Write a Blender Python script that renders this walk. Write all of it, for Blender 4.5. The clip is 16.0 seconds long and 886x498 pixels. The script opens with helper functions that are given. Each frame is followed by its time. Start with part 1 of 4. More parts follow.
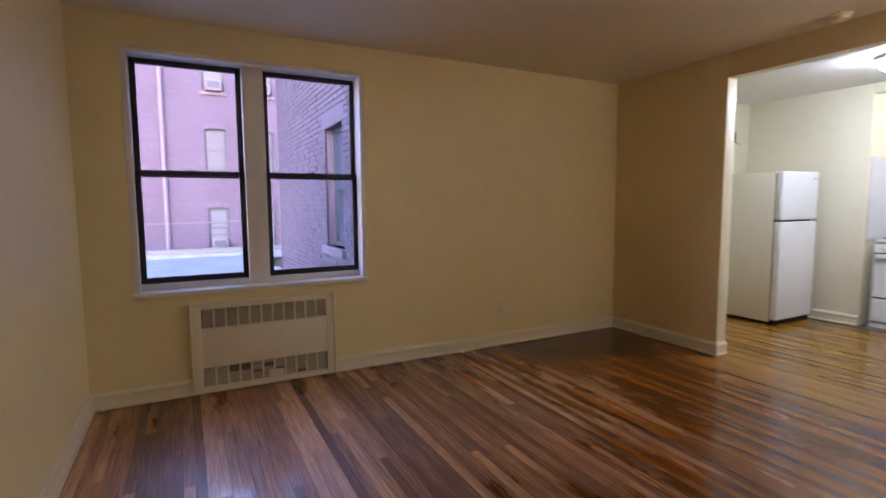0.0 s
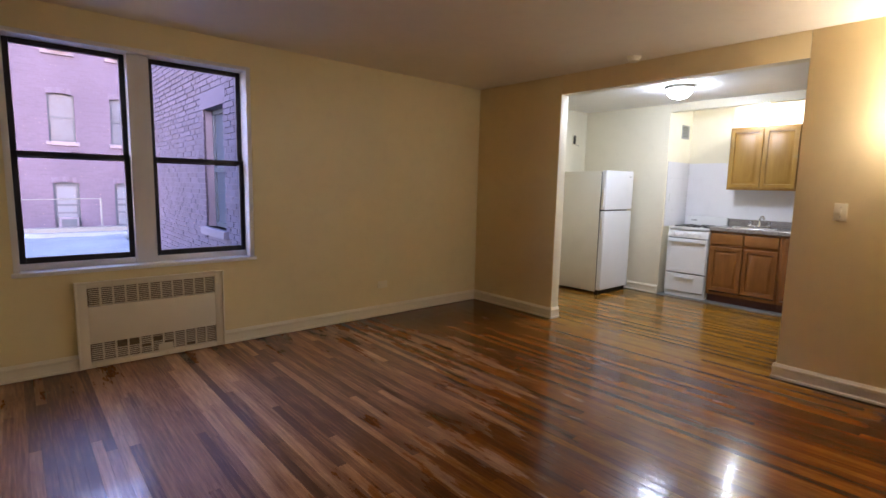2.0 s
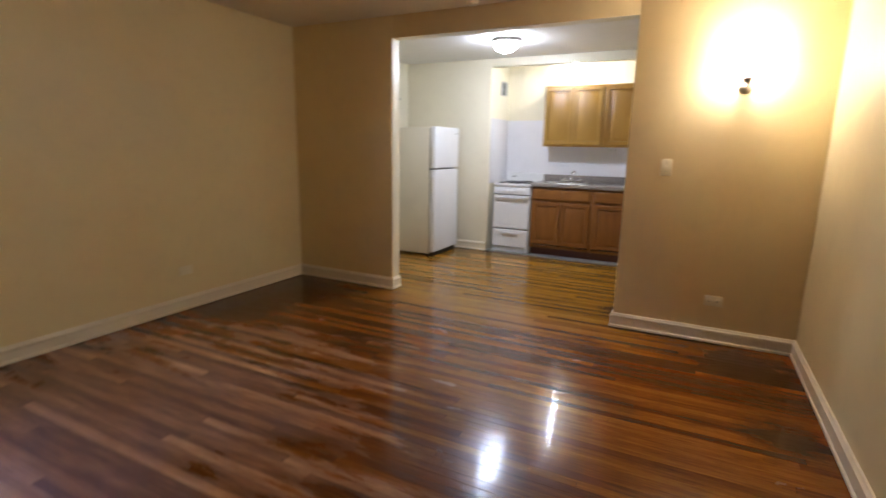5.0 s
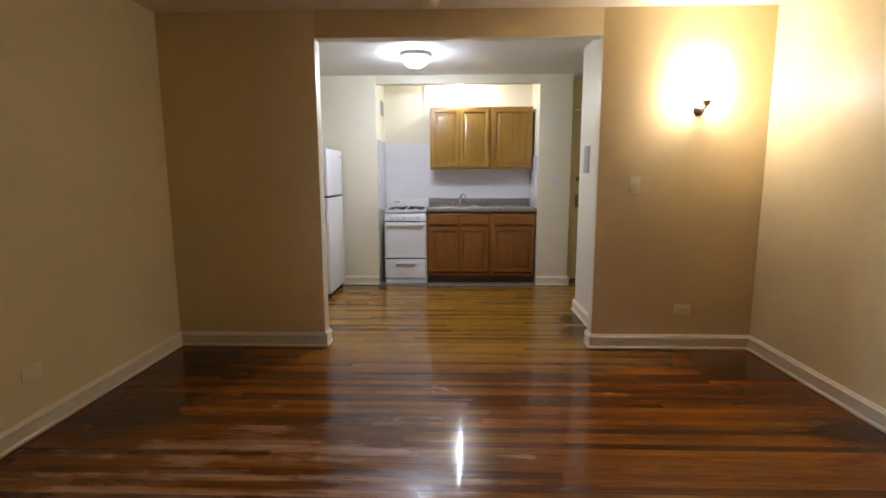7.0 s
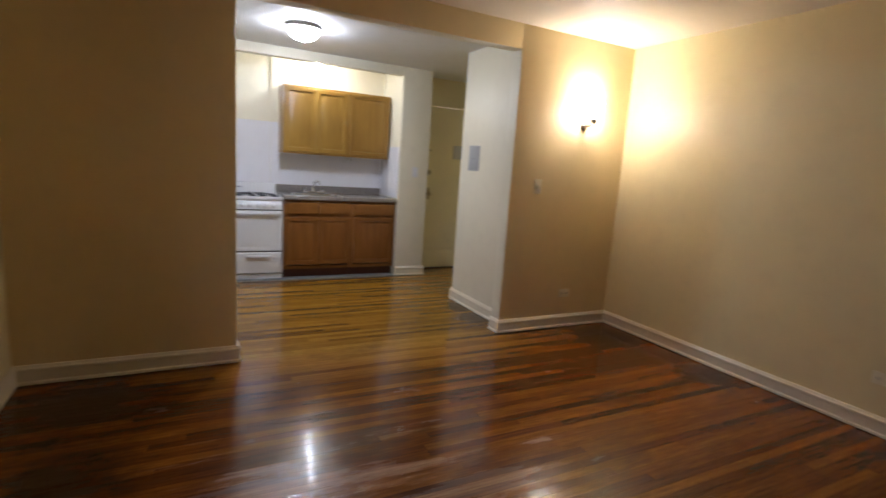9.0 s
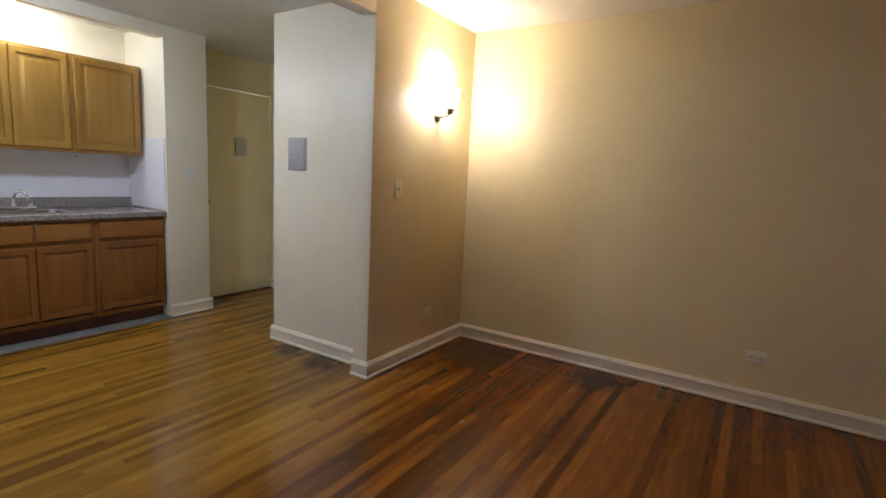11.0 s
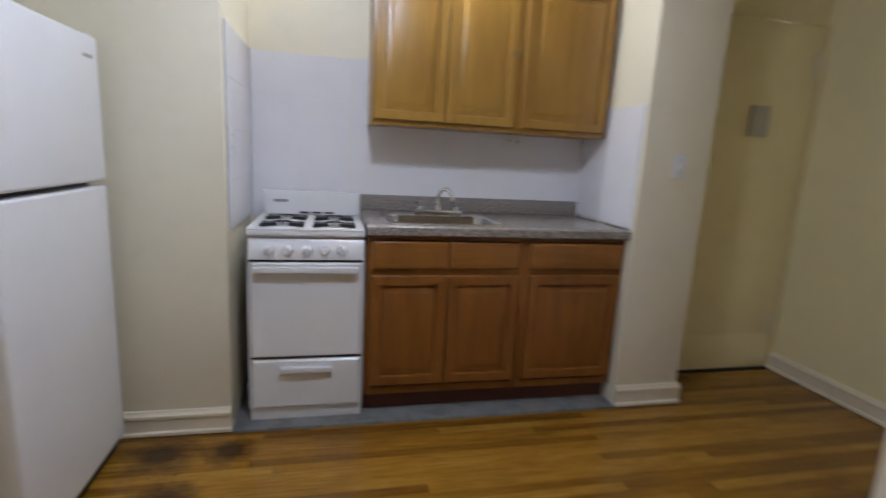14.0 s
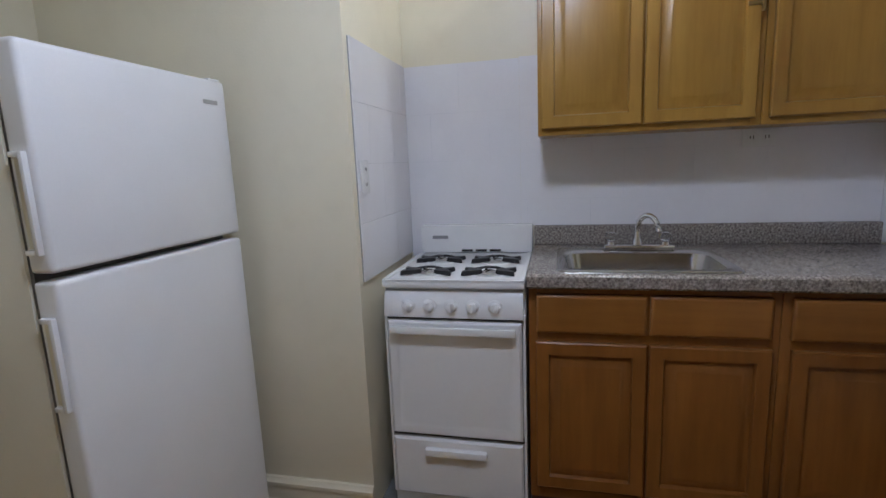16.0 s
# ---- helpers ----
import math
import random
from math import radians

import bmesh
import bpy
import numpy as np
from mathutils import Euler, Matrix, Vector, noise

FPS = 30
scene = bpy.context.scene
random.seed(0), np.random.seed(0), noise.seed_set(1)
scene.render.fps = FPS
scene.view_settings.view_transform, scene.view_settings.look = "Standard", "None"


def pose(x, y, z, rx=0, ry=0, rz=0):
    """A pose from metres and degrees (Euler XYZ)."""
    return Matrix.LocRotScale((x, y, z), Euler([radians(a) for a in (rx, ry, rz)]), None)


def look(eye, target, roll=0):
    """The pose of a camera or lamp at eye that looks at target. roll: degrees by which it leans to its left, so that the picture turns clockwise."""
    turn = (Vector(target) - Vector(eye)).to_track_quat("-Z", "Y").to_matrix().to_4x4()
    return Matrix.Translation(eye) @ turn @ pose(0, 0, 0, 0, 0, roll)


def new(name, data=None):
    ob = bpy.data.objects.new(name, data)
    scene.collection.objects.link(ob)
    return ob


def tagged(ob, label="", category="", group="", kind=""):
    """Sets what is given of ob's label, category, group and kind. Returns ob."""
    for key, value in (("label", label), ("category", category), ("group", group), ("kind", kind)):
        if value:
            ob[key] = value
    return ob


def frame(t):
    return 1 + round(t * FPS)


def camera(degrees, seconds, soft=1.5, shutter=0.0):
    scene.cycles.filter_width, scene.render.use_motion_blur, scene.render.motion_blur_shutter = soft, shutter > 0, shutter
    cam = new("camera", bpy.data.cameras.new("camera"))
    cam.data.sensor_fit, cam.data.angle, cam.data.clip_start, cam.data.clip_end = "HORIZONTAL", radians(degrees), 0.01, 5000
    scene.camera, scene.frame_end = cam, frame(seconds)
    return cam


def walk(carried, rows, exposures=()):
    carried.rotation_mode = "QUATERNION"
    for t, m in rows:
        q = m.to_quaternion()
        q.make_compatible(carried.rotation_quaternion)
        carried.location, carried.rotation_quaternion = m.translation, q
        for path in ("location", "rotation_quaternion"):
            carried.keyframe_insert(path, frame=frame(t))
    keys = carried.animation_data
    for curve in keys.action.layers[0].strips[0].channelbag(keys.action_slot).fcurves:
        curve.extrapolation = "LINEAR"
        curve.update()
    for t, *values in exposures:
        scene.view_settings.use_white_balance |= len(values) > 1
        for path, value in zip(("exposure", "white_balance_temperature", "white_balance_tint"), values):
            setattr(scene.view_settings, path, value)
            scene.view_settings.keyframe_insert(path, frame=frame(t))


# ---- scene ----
PATH = (
    (0.0, pose(-3.830, -0.512, 1.271, 84.72, 0.38, -27.47)),
    (0.5, pose(-3.990, -0.704, 1.330, 82.15, -1.10, -33.17)),
    (1.0, pose(-4.007, -0.921, 1.350, 81.89, 0.19, -38.89)),
    (1.5, pose(-4.117, -0.962, 1.347, 81.02, -0.53, -39.73)),
    (2.0, pose(-4.115, -1.022, 1.331, 82.74, -1.29, -40.87)),
    (2.5, pose(-4.118, -1.044, 1.346, 81.40, -2.69, -42.13)),
    (3.0, pose(-4.129, -1.029, 1.353, 79.90, -2.17, -42.46)),
    (3.5, pose(-4.124, -1.020, 1.356, 79.02, -1.73, -42.33)),
    (4.0, pose(-4.132, -0.907, 1.358, 77.42, -4.35, -40.47)),
    (4.5, pose(-4.006, -0.728, 1.334, 76.32, -2.23, -48.44)),
    (5.0, pose(-3.842, -0.461, 1.328, 78.41, -1.04, -63.08)),
    (5.2, pose(-3.861, -0.267, 1.321, 79.18, 0.42, -67.85)),
    (7.3, pose(-3.584, 1.216, 1.277, 82.85, -0.42, -89.98)),
    (7.5, pose(-3.580, 1.375, 1.271, 83.83, -0.60, -91.31)),
    (8.0, pose(-3.583, 1.712, 1.286, 82.99, -1.44, -99.46)),
    (8.5, pose(-3.409, 1.987, 1.310, 81.80, -3.46, -107.01)),
    (9.0, pose(-3.268, 2.261, 1.323, 80.60, -3.82, -116.86)),
    (9.5, pose(-2.996, 2.330, 1.326, 81.61, -4.48, -129.73)),
    (9.7, pose(-2.935, 2.344, 1.341, 82.18, -3.73, -134.14)),
    (11.8, pose(-1.462, 2.280, 1.296, 81.59, -3.33, -148.38)),
    (12.0, pose(-1.372, 2.139, 1.312, 79.37, -4.06, -141.66)),
    (12.5, pose(-0.999, 1.909, 1.287, 78.58, -2.87, -133.33)),
    (13.0, pose(-0.680, 1.665, 1.261, 78.23, -2.26, -120.00)),
    (13.5, pose(-0.317, 1.497, 1.270, 79.13, -3.70, -108.90)),
    (14.0, pose(0.026, 1.507, 1.236, 79.19, -3.05, -102.25)),
    (14.5, pose(0.340, 1.336, 1.241, 78.99, -0.73, -90.39)),
    (15.0, pose(0.513, 1.347, 1.281, 80.61, 0.27, -89.95)),
    (15.5, pose(0.574, 1.288, 1.290, 80.93, 1.09, -80.44)),
    (16.0, pose(0.598, 1.259, 1.279, 80.22, 2.35, -77.15)),
)
cam = camera(83.50, 16.0, 1.5, 0.6)
walk(cam, PATH, ((0.0, 0.74, 5620, 10), (2.0, 0.74, 5730, 10), (4.0, 0.75, 5750, 10), (5.2, 0.76, 5850, 10), (7.5, 0.40, 5820, 10), (9.5, 0.32, 5720, 10), (12.0, 0.20, 5480, 10), (13.0, 0.10, 5620, 10), (14.0, 0.14, 5600, 10), (16.0, -0.22, 5450, 10)))

# ---- world, daylight, exposure ----
world = bpy.data.worlds.new("sky")
scene.world = world
world.use_nodes = True
sky = world.node_tree.nodes.new("ShaderNodeTexSky")
sky.sky_type, sky.sun_disc = "NISHITA", False
sky.sun_elevation, sky.sun_rotation = radians(24), radians(200)
veil = world.node_tree.nodes.new("ShaderNodeMix")      # thin bright cloud over the blue
veil.data_type, veil.blend_type = "RGBA", "MULTIPLY"
veil.inputs[0].default_value, veil.inputs[7].default_value = 1.0, (14.2, 10.5, 12.0, 1)
world.node_tree.links.new(sky.outputs[0], veil.inputs[6])
world.node_tree.links.new(veil.outputs[2], world.node_tree.nodes["Background"].inputs[0])
world.node_tree.nodes["Background"].inputs[1].default_value = 0.15
sun = new("sun", bpy.data.lights.new("sun", "SUN"))
sun.data.energy, sun.data.angle, sun.data.color = 0.5, radians(20), (1.0, 0.96, 0.97)
sun.matrix_world = look((-8, -10, 12), (-3, 12, 0))

# ---- sizes of the place ----
CEIL, KCEIL = 2.42, 2.40            # ceiling heights, living room and kitchen
W_X, S_Y, N_Y = -4.40, -1.165, 3.12     # west, south and window walls of the living room
OP_Y0, OP_Y1, OP_Z = 0.0, 2.0, 2.237    # opening to the kitchen
OP_T = 0.12
KB_X = 2.155           # kitchen rear wall
AL_Y0, AL_Y1, AL_X, AL_Z = 0.078, 1.925, 2.79, 2.305   # cooking alcove
PW_Y, PW_X = -0.125, 1.065     # short wall with the fuse panel
DR_X, HL_Y = 2.495, -1.24      # entrance door plane, hall side wall
PIL_Y = -0.287


# ---- materials ----
def nodes_of(name):
    m = bpy.data.materials.new(name)
    m.use_nodes = True
    return m, m.node_tree.nodes, m.node_tree.links, m.node_tree.nodes["Principled BSDF"]


def coords(ns, ls, scale=(1, 1, 1), kind="pos"):
    mp = ns.new("ShaderNodeMapping")
    mp.inputs["Scale"].default_value = scale
    if kind == "pos":
        ls.new(ns.new("ShaderNodeNewGeometry").outputs["Position"], mp.inputs[0])
    else:
        ls.new(ns.new("ShaderNodeTexCoord").outputs["Object"], mp.inputs[0])
    return mp.outputs[0]


def noise_node(ns, ls, vec, scale, detail=4.0, rough=0.55):
    n = ns.new("ShaderNodeTexNoise")
    n.inputs["Scale"].default_value, n.inputs["Detail"].default_value, n.inputs["Roughness"].default_value = scale, detail, rough
    ls.new(vec, n.inputs["Vector"])
    return n.outputs["Fac"]


def ramp(ns, ls, fac, stops):
    r = ns.new("ShaderNodeValToRGB")
    while len(r.color_ramp.elements) < len(stops):
        r.color_ramp.elements.new(0.5)
    for e, (p, c) in zip(r.color_ramp.elements, stops):
        e.position, e.color = p, (*c, 1)
    ls.new(fac, r.inputs[0])
    return r.outputs[0]


def mix(ns, ls, fac, a, b, mode="MIX"):
    m = ns.new("ShaderNodeMix")
    m.data_type, m.blend_type = "RGBA", mode
    for sock, v in ((m.inputs[0], fac), (m.inputs[6], a), (m.inputs[7], b)):
        if isinstance(v, (int, float)):
            sock.default_value = v
        elif isinstance(v, tuple):
            sock.default_value = (*v, 1)
        else:
            ls.new(v, sock)
    return m.outputs[2]


def maths(ns, ls, op, a, b):
    m = ns.new("ShaderNodeMath")
    m.operation = op
    for sock, v in zip(m.inputs, (a, b)):
        if isinstance(v, (int, float)):
            sock.default_value = v
        else:
            ls.new(v, sock)
    return m.outputs[0]


def bump(ns, ls, bsdf, height, strength, dist):
    b = ns.new("ShaderNodeBump")
    b.inputs["Strength"].default_value, b.inputs["Distance"].default_value = strength, dist
    ls.new(height, b.inputs["Height"])
    ls.new(b.outputs[0], bsdf.inputs["Normal"])


def surface(name, color, rough=0.5, metal=0.0, vary=0.08, fine=60.0, broad=2.5, relief=0.15, depth=0.001, spec=0.5, coat=0.0):
    """A painted, plastic, stone or metal surface with broad staining and fine grain."""
    m, ns, ls, b = nodes_of(name)
    pos = coords(ns, ls)
    f, g = noise_node(ns, ls, pos, fine), noise_node(ns, ls, pos, broad, 5.0)
    dark = tuple(c * (1 - vary * 2) for c in color)
    light = tuple(min(1.0, c * (1 + vary)) for c in color)
    c = ramp(ns, ls, g, ((0.3, dark), (0.5, color), (0.72, light)))
    c2 = ramp(ns, ls, f, ((0.3, (1 - vary,) * 3), (0.7, (1.0,) * 3)))
    ls.new(mix(ns, ls, 1.0, c, c2, "MULTIPLY"), b.inputs["Base Color"])
    r = maths(ns, ls, "MULTIPLY_ADD", g, 0.15)
    r.node.inputs[2].default_value = rough - 0.075
    ls.new(r, b.inputs["Roughness"])
    b.inputs["Metallic"].default_value = metal
    b.inputs["Specular IOR Level"].default_value = spec
    b.inputs["Coat Weight"].default_value = coat
    if relief:
        bump(ns, ls, b, f, relief, depth)
    return m


def paint(name, color, rough=0.45):
    """Brushed wall paint: roller stipple, slow unevenness and faint scuffs."""
    m, ns, ls, b = nodes_of(name)
    pos = coords(ns, ls)
    fine, mid, broad = noise_node(ns, ls, pos, 140, 3), noise_node(ns, ls, pos, 9, 5), noise_node(ns, ls, pos, 1.1, 4)
    c = ramp(ns, ls, broad, ((0.3, tuple(x * 0.93 for x in color)), (0.7, color)))
    c = mix(ns, ls, 1.0, c, ramp(ns, ls, mid, ((0.25, (0.965, 0.962, 0.955)), (0.5, (1, 1, 1)))), "MULTIPLY")
    ls.new(c, b.inputs["Base Color"])
    b.inputs["Roughness"].default_value = rough
    h = maths(ns, ls, "MULTIPLY_ADD", mid, 1.6)
    ls.new(fine, h.node.inputs[2])
    bump(ns, ls, b, h, 0.22, 0.0022)
    return m


def floor_wood(name, stops, island, stain, lighten=True):
    """Varnished oak strips: a tone for each strip, grain along y, dark worn patches."""
    m, ns, ls, b = nodes_of(name)
    if island:
        rnd = ns.new("ShaderNodeNewGeometry").outputs["Random Per Island"]
    else:
        rnd = ns.new("ShaderNodeObjectInfo").outputs["Random"]
    pos = coords(ns, ls, (1, 1, 1))
    shift = ns.new("ShaderNodeVectorMath")
    comb = ns.new("ShaderNodeCombineXYZ")
    ls.new(maths(ns, ls, "MULTIPLY", rnd, 37.0), comb.inputs[0])
    ls.new(maths(ns, ls, "MULTIPLY", rnd, 53.0), comb.inputs[1])
    ls.new(pos, shift.inputs[0]), ls.new(comb.outputs[0], shift.inputs[1])
    st = ns.new("ShaderNodeMapping")
    st.inputs["Scale"].default_value = (34, 1.5, 1)
    ls.new(shift.outputs[0], st.inputs[0])
    grain = noise_node(ns, ls, st.outputs[0], 2.2, 8, 0.65)
    st2 = ns.new("ShaderNodeMapping")
    st2.inputs["Scale"].default_value = (160, 5, 1)
    ls.new(shift.outputs[0], st2.inputs[0])
    pores = noise_node(ns, ls, st2.outputs[0], 1.4, 4, 0.6)
    tone = maths(ns, ls, "MULTIPLY_ADD", rnd, 0.36)
    ls.new(maths(ns, ls, "MULTIPLY", grain, 0.68), tone.node.inputs[2])
    c = ramp(ns, ls, tone, stops)
    c = mix(ns, ls, 1.0, c, ramp(ns, ls, pores, ((0.34, (0.72, 0.66, 0.6)), (0.58, (1.04, 1.02, 1.0)))), "MULTIPLY")
    if lighten:
        # boards turn to the golden kitchen tone towards the opening
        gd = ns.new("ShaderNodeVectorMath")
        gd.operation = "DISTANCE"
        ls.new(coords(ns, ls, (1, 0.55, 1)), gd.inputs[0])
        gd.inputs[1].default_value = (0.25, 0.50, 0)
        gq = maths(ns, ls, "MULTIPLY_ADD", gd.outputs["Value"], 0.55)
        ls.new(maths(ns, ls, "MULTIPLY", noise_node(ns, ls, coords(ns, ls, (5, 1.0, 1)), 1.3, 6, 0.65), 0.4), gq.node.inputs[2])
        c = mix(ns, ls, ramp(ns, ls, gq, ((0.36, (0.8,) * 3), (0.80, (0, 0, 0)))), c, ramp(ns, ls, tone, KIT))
    # dark worn patches, broken off at the strips' edges
    off = ns.new("ShaderNodeVectorMath")
    off.operation = "MULTIPLY_ADD"
    ls.new(comb.outputs[0], off.inputs[0]), ls.new(coords(ns, ls, (1.7, 0.9, 1)), off.inputs[2])
    off.inputs[1].default_value = (0.003, 0.005, 0)
    worn = noise_node(ns, ls, off.outputs[0], 1.2, 5, 0.62)
    w = ramp(ns, ls, worn, ((0.52, (0, 0, 0)), (0.72, (stain,) * 3)))
    c = mix(ns, ls, w, c, (0.050, 0.018, 0.007))
    if lighten:
        # window daylight put into the colour as a patchy pale pool
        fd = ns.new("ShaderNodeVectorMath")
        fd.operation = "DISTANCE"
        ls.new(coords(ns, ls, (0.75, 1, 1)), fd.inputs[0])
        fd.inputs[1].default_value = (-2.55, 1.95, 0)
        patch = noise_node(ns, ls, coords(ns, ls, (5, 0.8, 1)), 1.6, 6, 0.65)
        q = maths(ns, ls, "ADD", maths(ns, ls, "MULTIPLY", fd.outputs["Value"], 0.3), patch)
        daylight_mask = ramp(ns, ls, q, ((0.72, (0.95,) * 3), (1.04, (0, 0, 0))))
        c = mix(ns, ls, daylight_mask, c, mix(ns, ls, 0.85, c, ramp(ns, ls, tone, ((0.36, (0.15, 0.055, 0.018)), (0.50, (0.40, 0.19, 0.08)), (0.72, (0.80, 0.48, 0.24))))))
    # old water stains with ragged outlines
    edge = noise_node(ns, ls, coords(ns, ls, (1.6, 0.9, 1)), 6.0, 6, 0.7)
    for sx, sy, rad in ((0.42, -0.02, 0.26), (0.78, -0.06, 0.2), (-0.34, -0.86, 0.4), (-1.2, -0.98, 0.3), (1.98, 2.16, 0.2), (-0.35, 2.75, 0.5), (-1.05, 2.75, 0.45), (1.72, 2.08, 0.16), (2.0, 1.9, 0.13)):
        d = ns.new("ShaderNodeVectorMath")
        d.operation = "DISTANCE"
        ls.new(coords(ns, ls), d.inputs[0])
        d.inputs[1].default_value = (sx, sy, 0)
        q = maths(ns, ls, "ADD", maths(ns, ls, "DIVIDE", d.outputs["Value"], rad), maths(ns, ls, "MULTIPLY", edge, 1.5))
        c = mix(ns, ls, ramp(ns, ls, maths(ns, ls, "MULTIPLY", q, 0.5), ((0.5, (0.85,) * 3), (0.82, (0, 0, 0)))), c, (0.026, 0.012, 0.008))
    ls.new(c, b.inputs["Base Color"])
    wear = noise_node(ns, ls, coords(ns, ls, (1, 0.5, 1)), 3.0, 6, 0.65)
    r = maths(ns, ls, "MULTIPLY_ADD", wear, 0.30)
    r.node.inputs[2].default_value = 0.06
    b.inputs["Specular IOR Level"].default_value = 0.2
    b.inputs["Coat Weight"].default_value, b.inputs["Coat Roughness"].default_value = 0.33, 0.05
    if lighten:
        # rougher and more reflective in the painted window pool, for a broad sheen
        r = maths(ns, ls, "MULTIPLY_ADD", daylight_mask, 0.24)
        ls.new(maths(ns, ls, "MULTIPLY", wear, 0.42), r.node.inputs[2])
        for sock, gain, rest in ((b.inputs["Specular IOR Level"], 0.45, 0.2), (b.inputs["Coat Weight"], 0.1, 0.33)):
            v = maths(ns, ls, "MULTIPLY_ADD", daylight_mask, gain)
            v.node.inputs[2].default_value = rest
            ls.new(v, sock)
    ls.new(r, b.inputs["Roughness"])
    wave = noise_node(ns, ls, coords(ns, ls, (17, 1.6, 1)), 1.0, 3)
    h = maths(ns, ls, "MULTIPLY_ADD", wave, 3.0)
    ripple = maths(ns, ls, "MULTIPLY_ADD", noise_node(ns, ls, coords(ns, ls, (60, 24, 1)), 1.0, 4, 0.6), 0.45)
    ls.new(maths(ns, ls, "MULTIPLY", pores, 0.35), ripple.node.inputs[2])
    ls.new(ripple, h.node.inputs[2])
    bump(ns, ls, b, h, 0.22, 0.0025)
    ls.new(b.inputs["Normal"].links[0].from_socket, b.inputs["Coat Normal"])
    return m


def oak(name, dark, light, rough=0.32, run=(15, 15, 1.3)):
    """Stained oak veneer; run: how tight the grain is along each axis."""
    m, ns, ls, b = nodes_of(name)
    rnd = ns.new("ShaderNodeObjectInfo").outputs["Random"]
    pos = coords(ns, ls, run)
    add = ns.new("ShaderNodeVectorMath")
    comb = ns.new("ShaderNodeCombineXYZ")
    ls.new(maths(ns, ls, "MULTIPLY", rnd, 90.0), comb.inputs[2])
    ls.new(pos, add.inputs[0]), ls.new(comb.outputs[0], add.inputs[1])
    g = noise_node(ns, ls, add.outputs[0], 1.5, 8, 0.62)
    broad = noise_node(ns, ls, coords(ns, ls, (3, 3, 1.2)), 2.2, 4)
    c = ramp(ns, ls, maths(ns, ls, "ADD", maths(ns, ls, "MULTIPLY", g, 0.58), maths(ns, ls, "MULTIPLY", broad, 0.46)), ((0.3, dark), (0.72, light)))
    tint = ramp(ns, ls, rnd, ((0.0, (0.88, 0.84, 0.8)), (1.0, (1, 1, 1))))
    ls.new(mix(ns, ls, 1.0, c, tint, "MULTIPLY"), b.inputs["Base Color"])
    b.inputs["Roughness"].default_value = rough
    b.inputs["Coat Weight"].default_value, b.inputs["Coat Roughness"].default_value = 0.12, 0.25
    bump(ns, ls, b, g, 0.12, 0.001)
    return m


def granite(name):
    m, ns, ls, b = nodes_of(name)
    pos = coords(ns, ls)
    v = ns.new("ShaderNodeTexVoronoi")
    v.inputs["Scale"].default_value = 150
    ls.new(pos, v.inputs["Vector"])
    n = noise_node(ns, ls, pos, 130, 3)
    c = ramp(ns, ls, n, ((0.3, (0.085, 0.070, 0.06)), (0.45, (0.20, 0.175, 0.155)), (0.58, (0.30, 0.27, 0.24)), (0.75, (0.47, 0.43, 0.39))))
    c = mix(ns, ls, 0.35, c, ramp(ns, ls, v.outputs["Distance"], ((0.0, (0.3,) * 3), (0.6, (0.7,) * 3))), "SOFT_LIGHT")
    ls.new(c, b.inputs["Base Color"])
    b.inputs["Roughness"].default_value = 0.22
    return m


def brickwork(name, a, bb, mortar, per_island):
    """Per-brick tone for modelled bricks, or a bonded pattern for far walls."""
    m, ns, ls, b = nodes_of(name)
    pos = coords(ns, ls)
    n = noise_node(ns, ls, pos, 18, 5)
    if per_island:
        c = ramp(ns, ls, ns.new("ShaderNodeNewGeometry").outputs["Random Per Island"], ((0.0, a), (1.0, bb)))
    else:
        t = ns.new("ShaderNodeTexBrick")
        mp = ns.new("ShaderNodeMapping")
        mp.inputs["Rotation"].default_value = (radians(-90), 0, 0)
        ls.new(pos, mp.inputs[0]), ls.new(mp.outputs[0], t.inputs["Vector"])
        t.inputs["Scale"].default_value = 1.0
        t.inputs["Brick Width"].default_value, t.inputs["Row Height"].default_value, t.inputs["Mortar Size"].default_value = 0.21, 0.072, 0.008
        t.inputs["Color1"].default_value, t.inputs["Color2"].default_value, t.inputs["Mortar"].default_value = (*a, 1), (*bb, 1), (*mortar, 1)
        c = t.outputs["Color"]
    broad = noise_node(ns, ls, pos, 0.7, 5)
    c = mix(ns, ls, 1.0, c, ramp(ns, ls, broad, ((0.3, (0.72, 0.72, 0.75)), (0.7, (1, 1, 1)))), "MULTIPLY")
    ls.new(mix(ns, ls, 0.25, c, n, "SOFT_LIGHT"), b.inputs["Base Color"])
    b.inputs["Roughness"].default_value = 0.85
    bump(ns, ls, b, n, 0.3, 0.004)
    return m


def glow(name, color, strength):
    m, ns, ls, b = nodes_of(name)
    b.inputs["Base Color"].default_value = (0.9, 0.88, 0.82, 1)
    b.inputs["Roughness"].default_value = 0.3
    b.inputs["Emission Color"].default_value = (*color, 1)
    b.inputs["Emission Strength"].default_value = strength
    return m


def clear_glass(name, rough=0.0):
    m, ns, ls, b = nodes_of(name)
    b.inputs["Base Color"].default_value = (0.97, 0.98, 1, 1)
    b.inputs["Transmission Weight"].default_value = 1.0
    b.inputs["Roughness"].default_value = rough
    b.inputs["IOR"].default_value = 1.02 if rough == 0 else 1.3
    return m


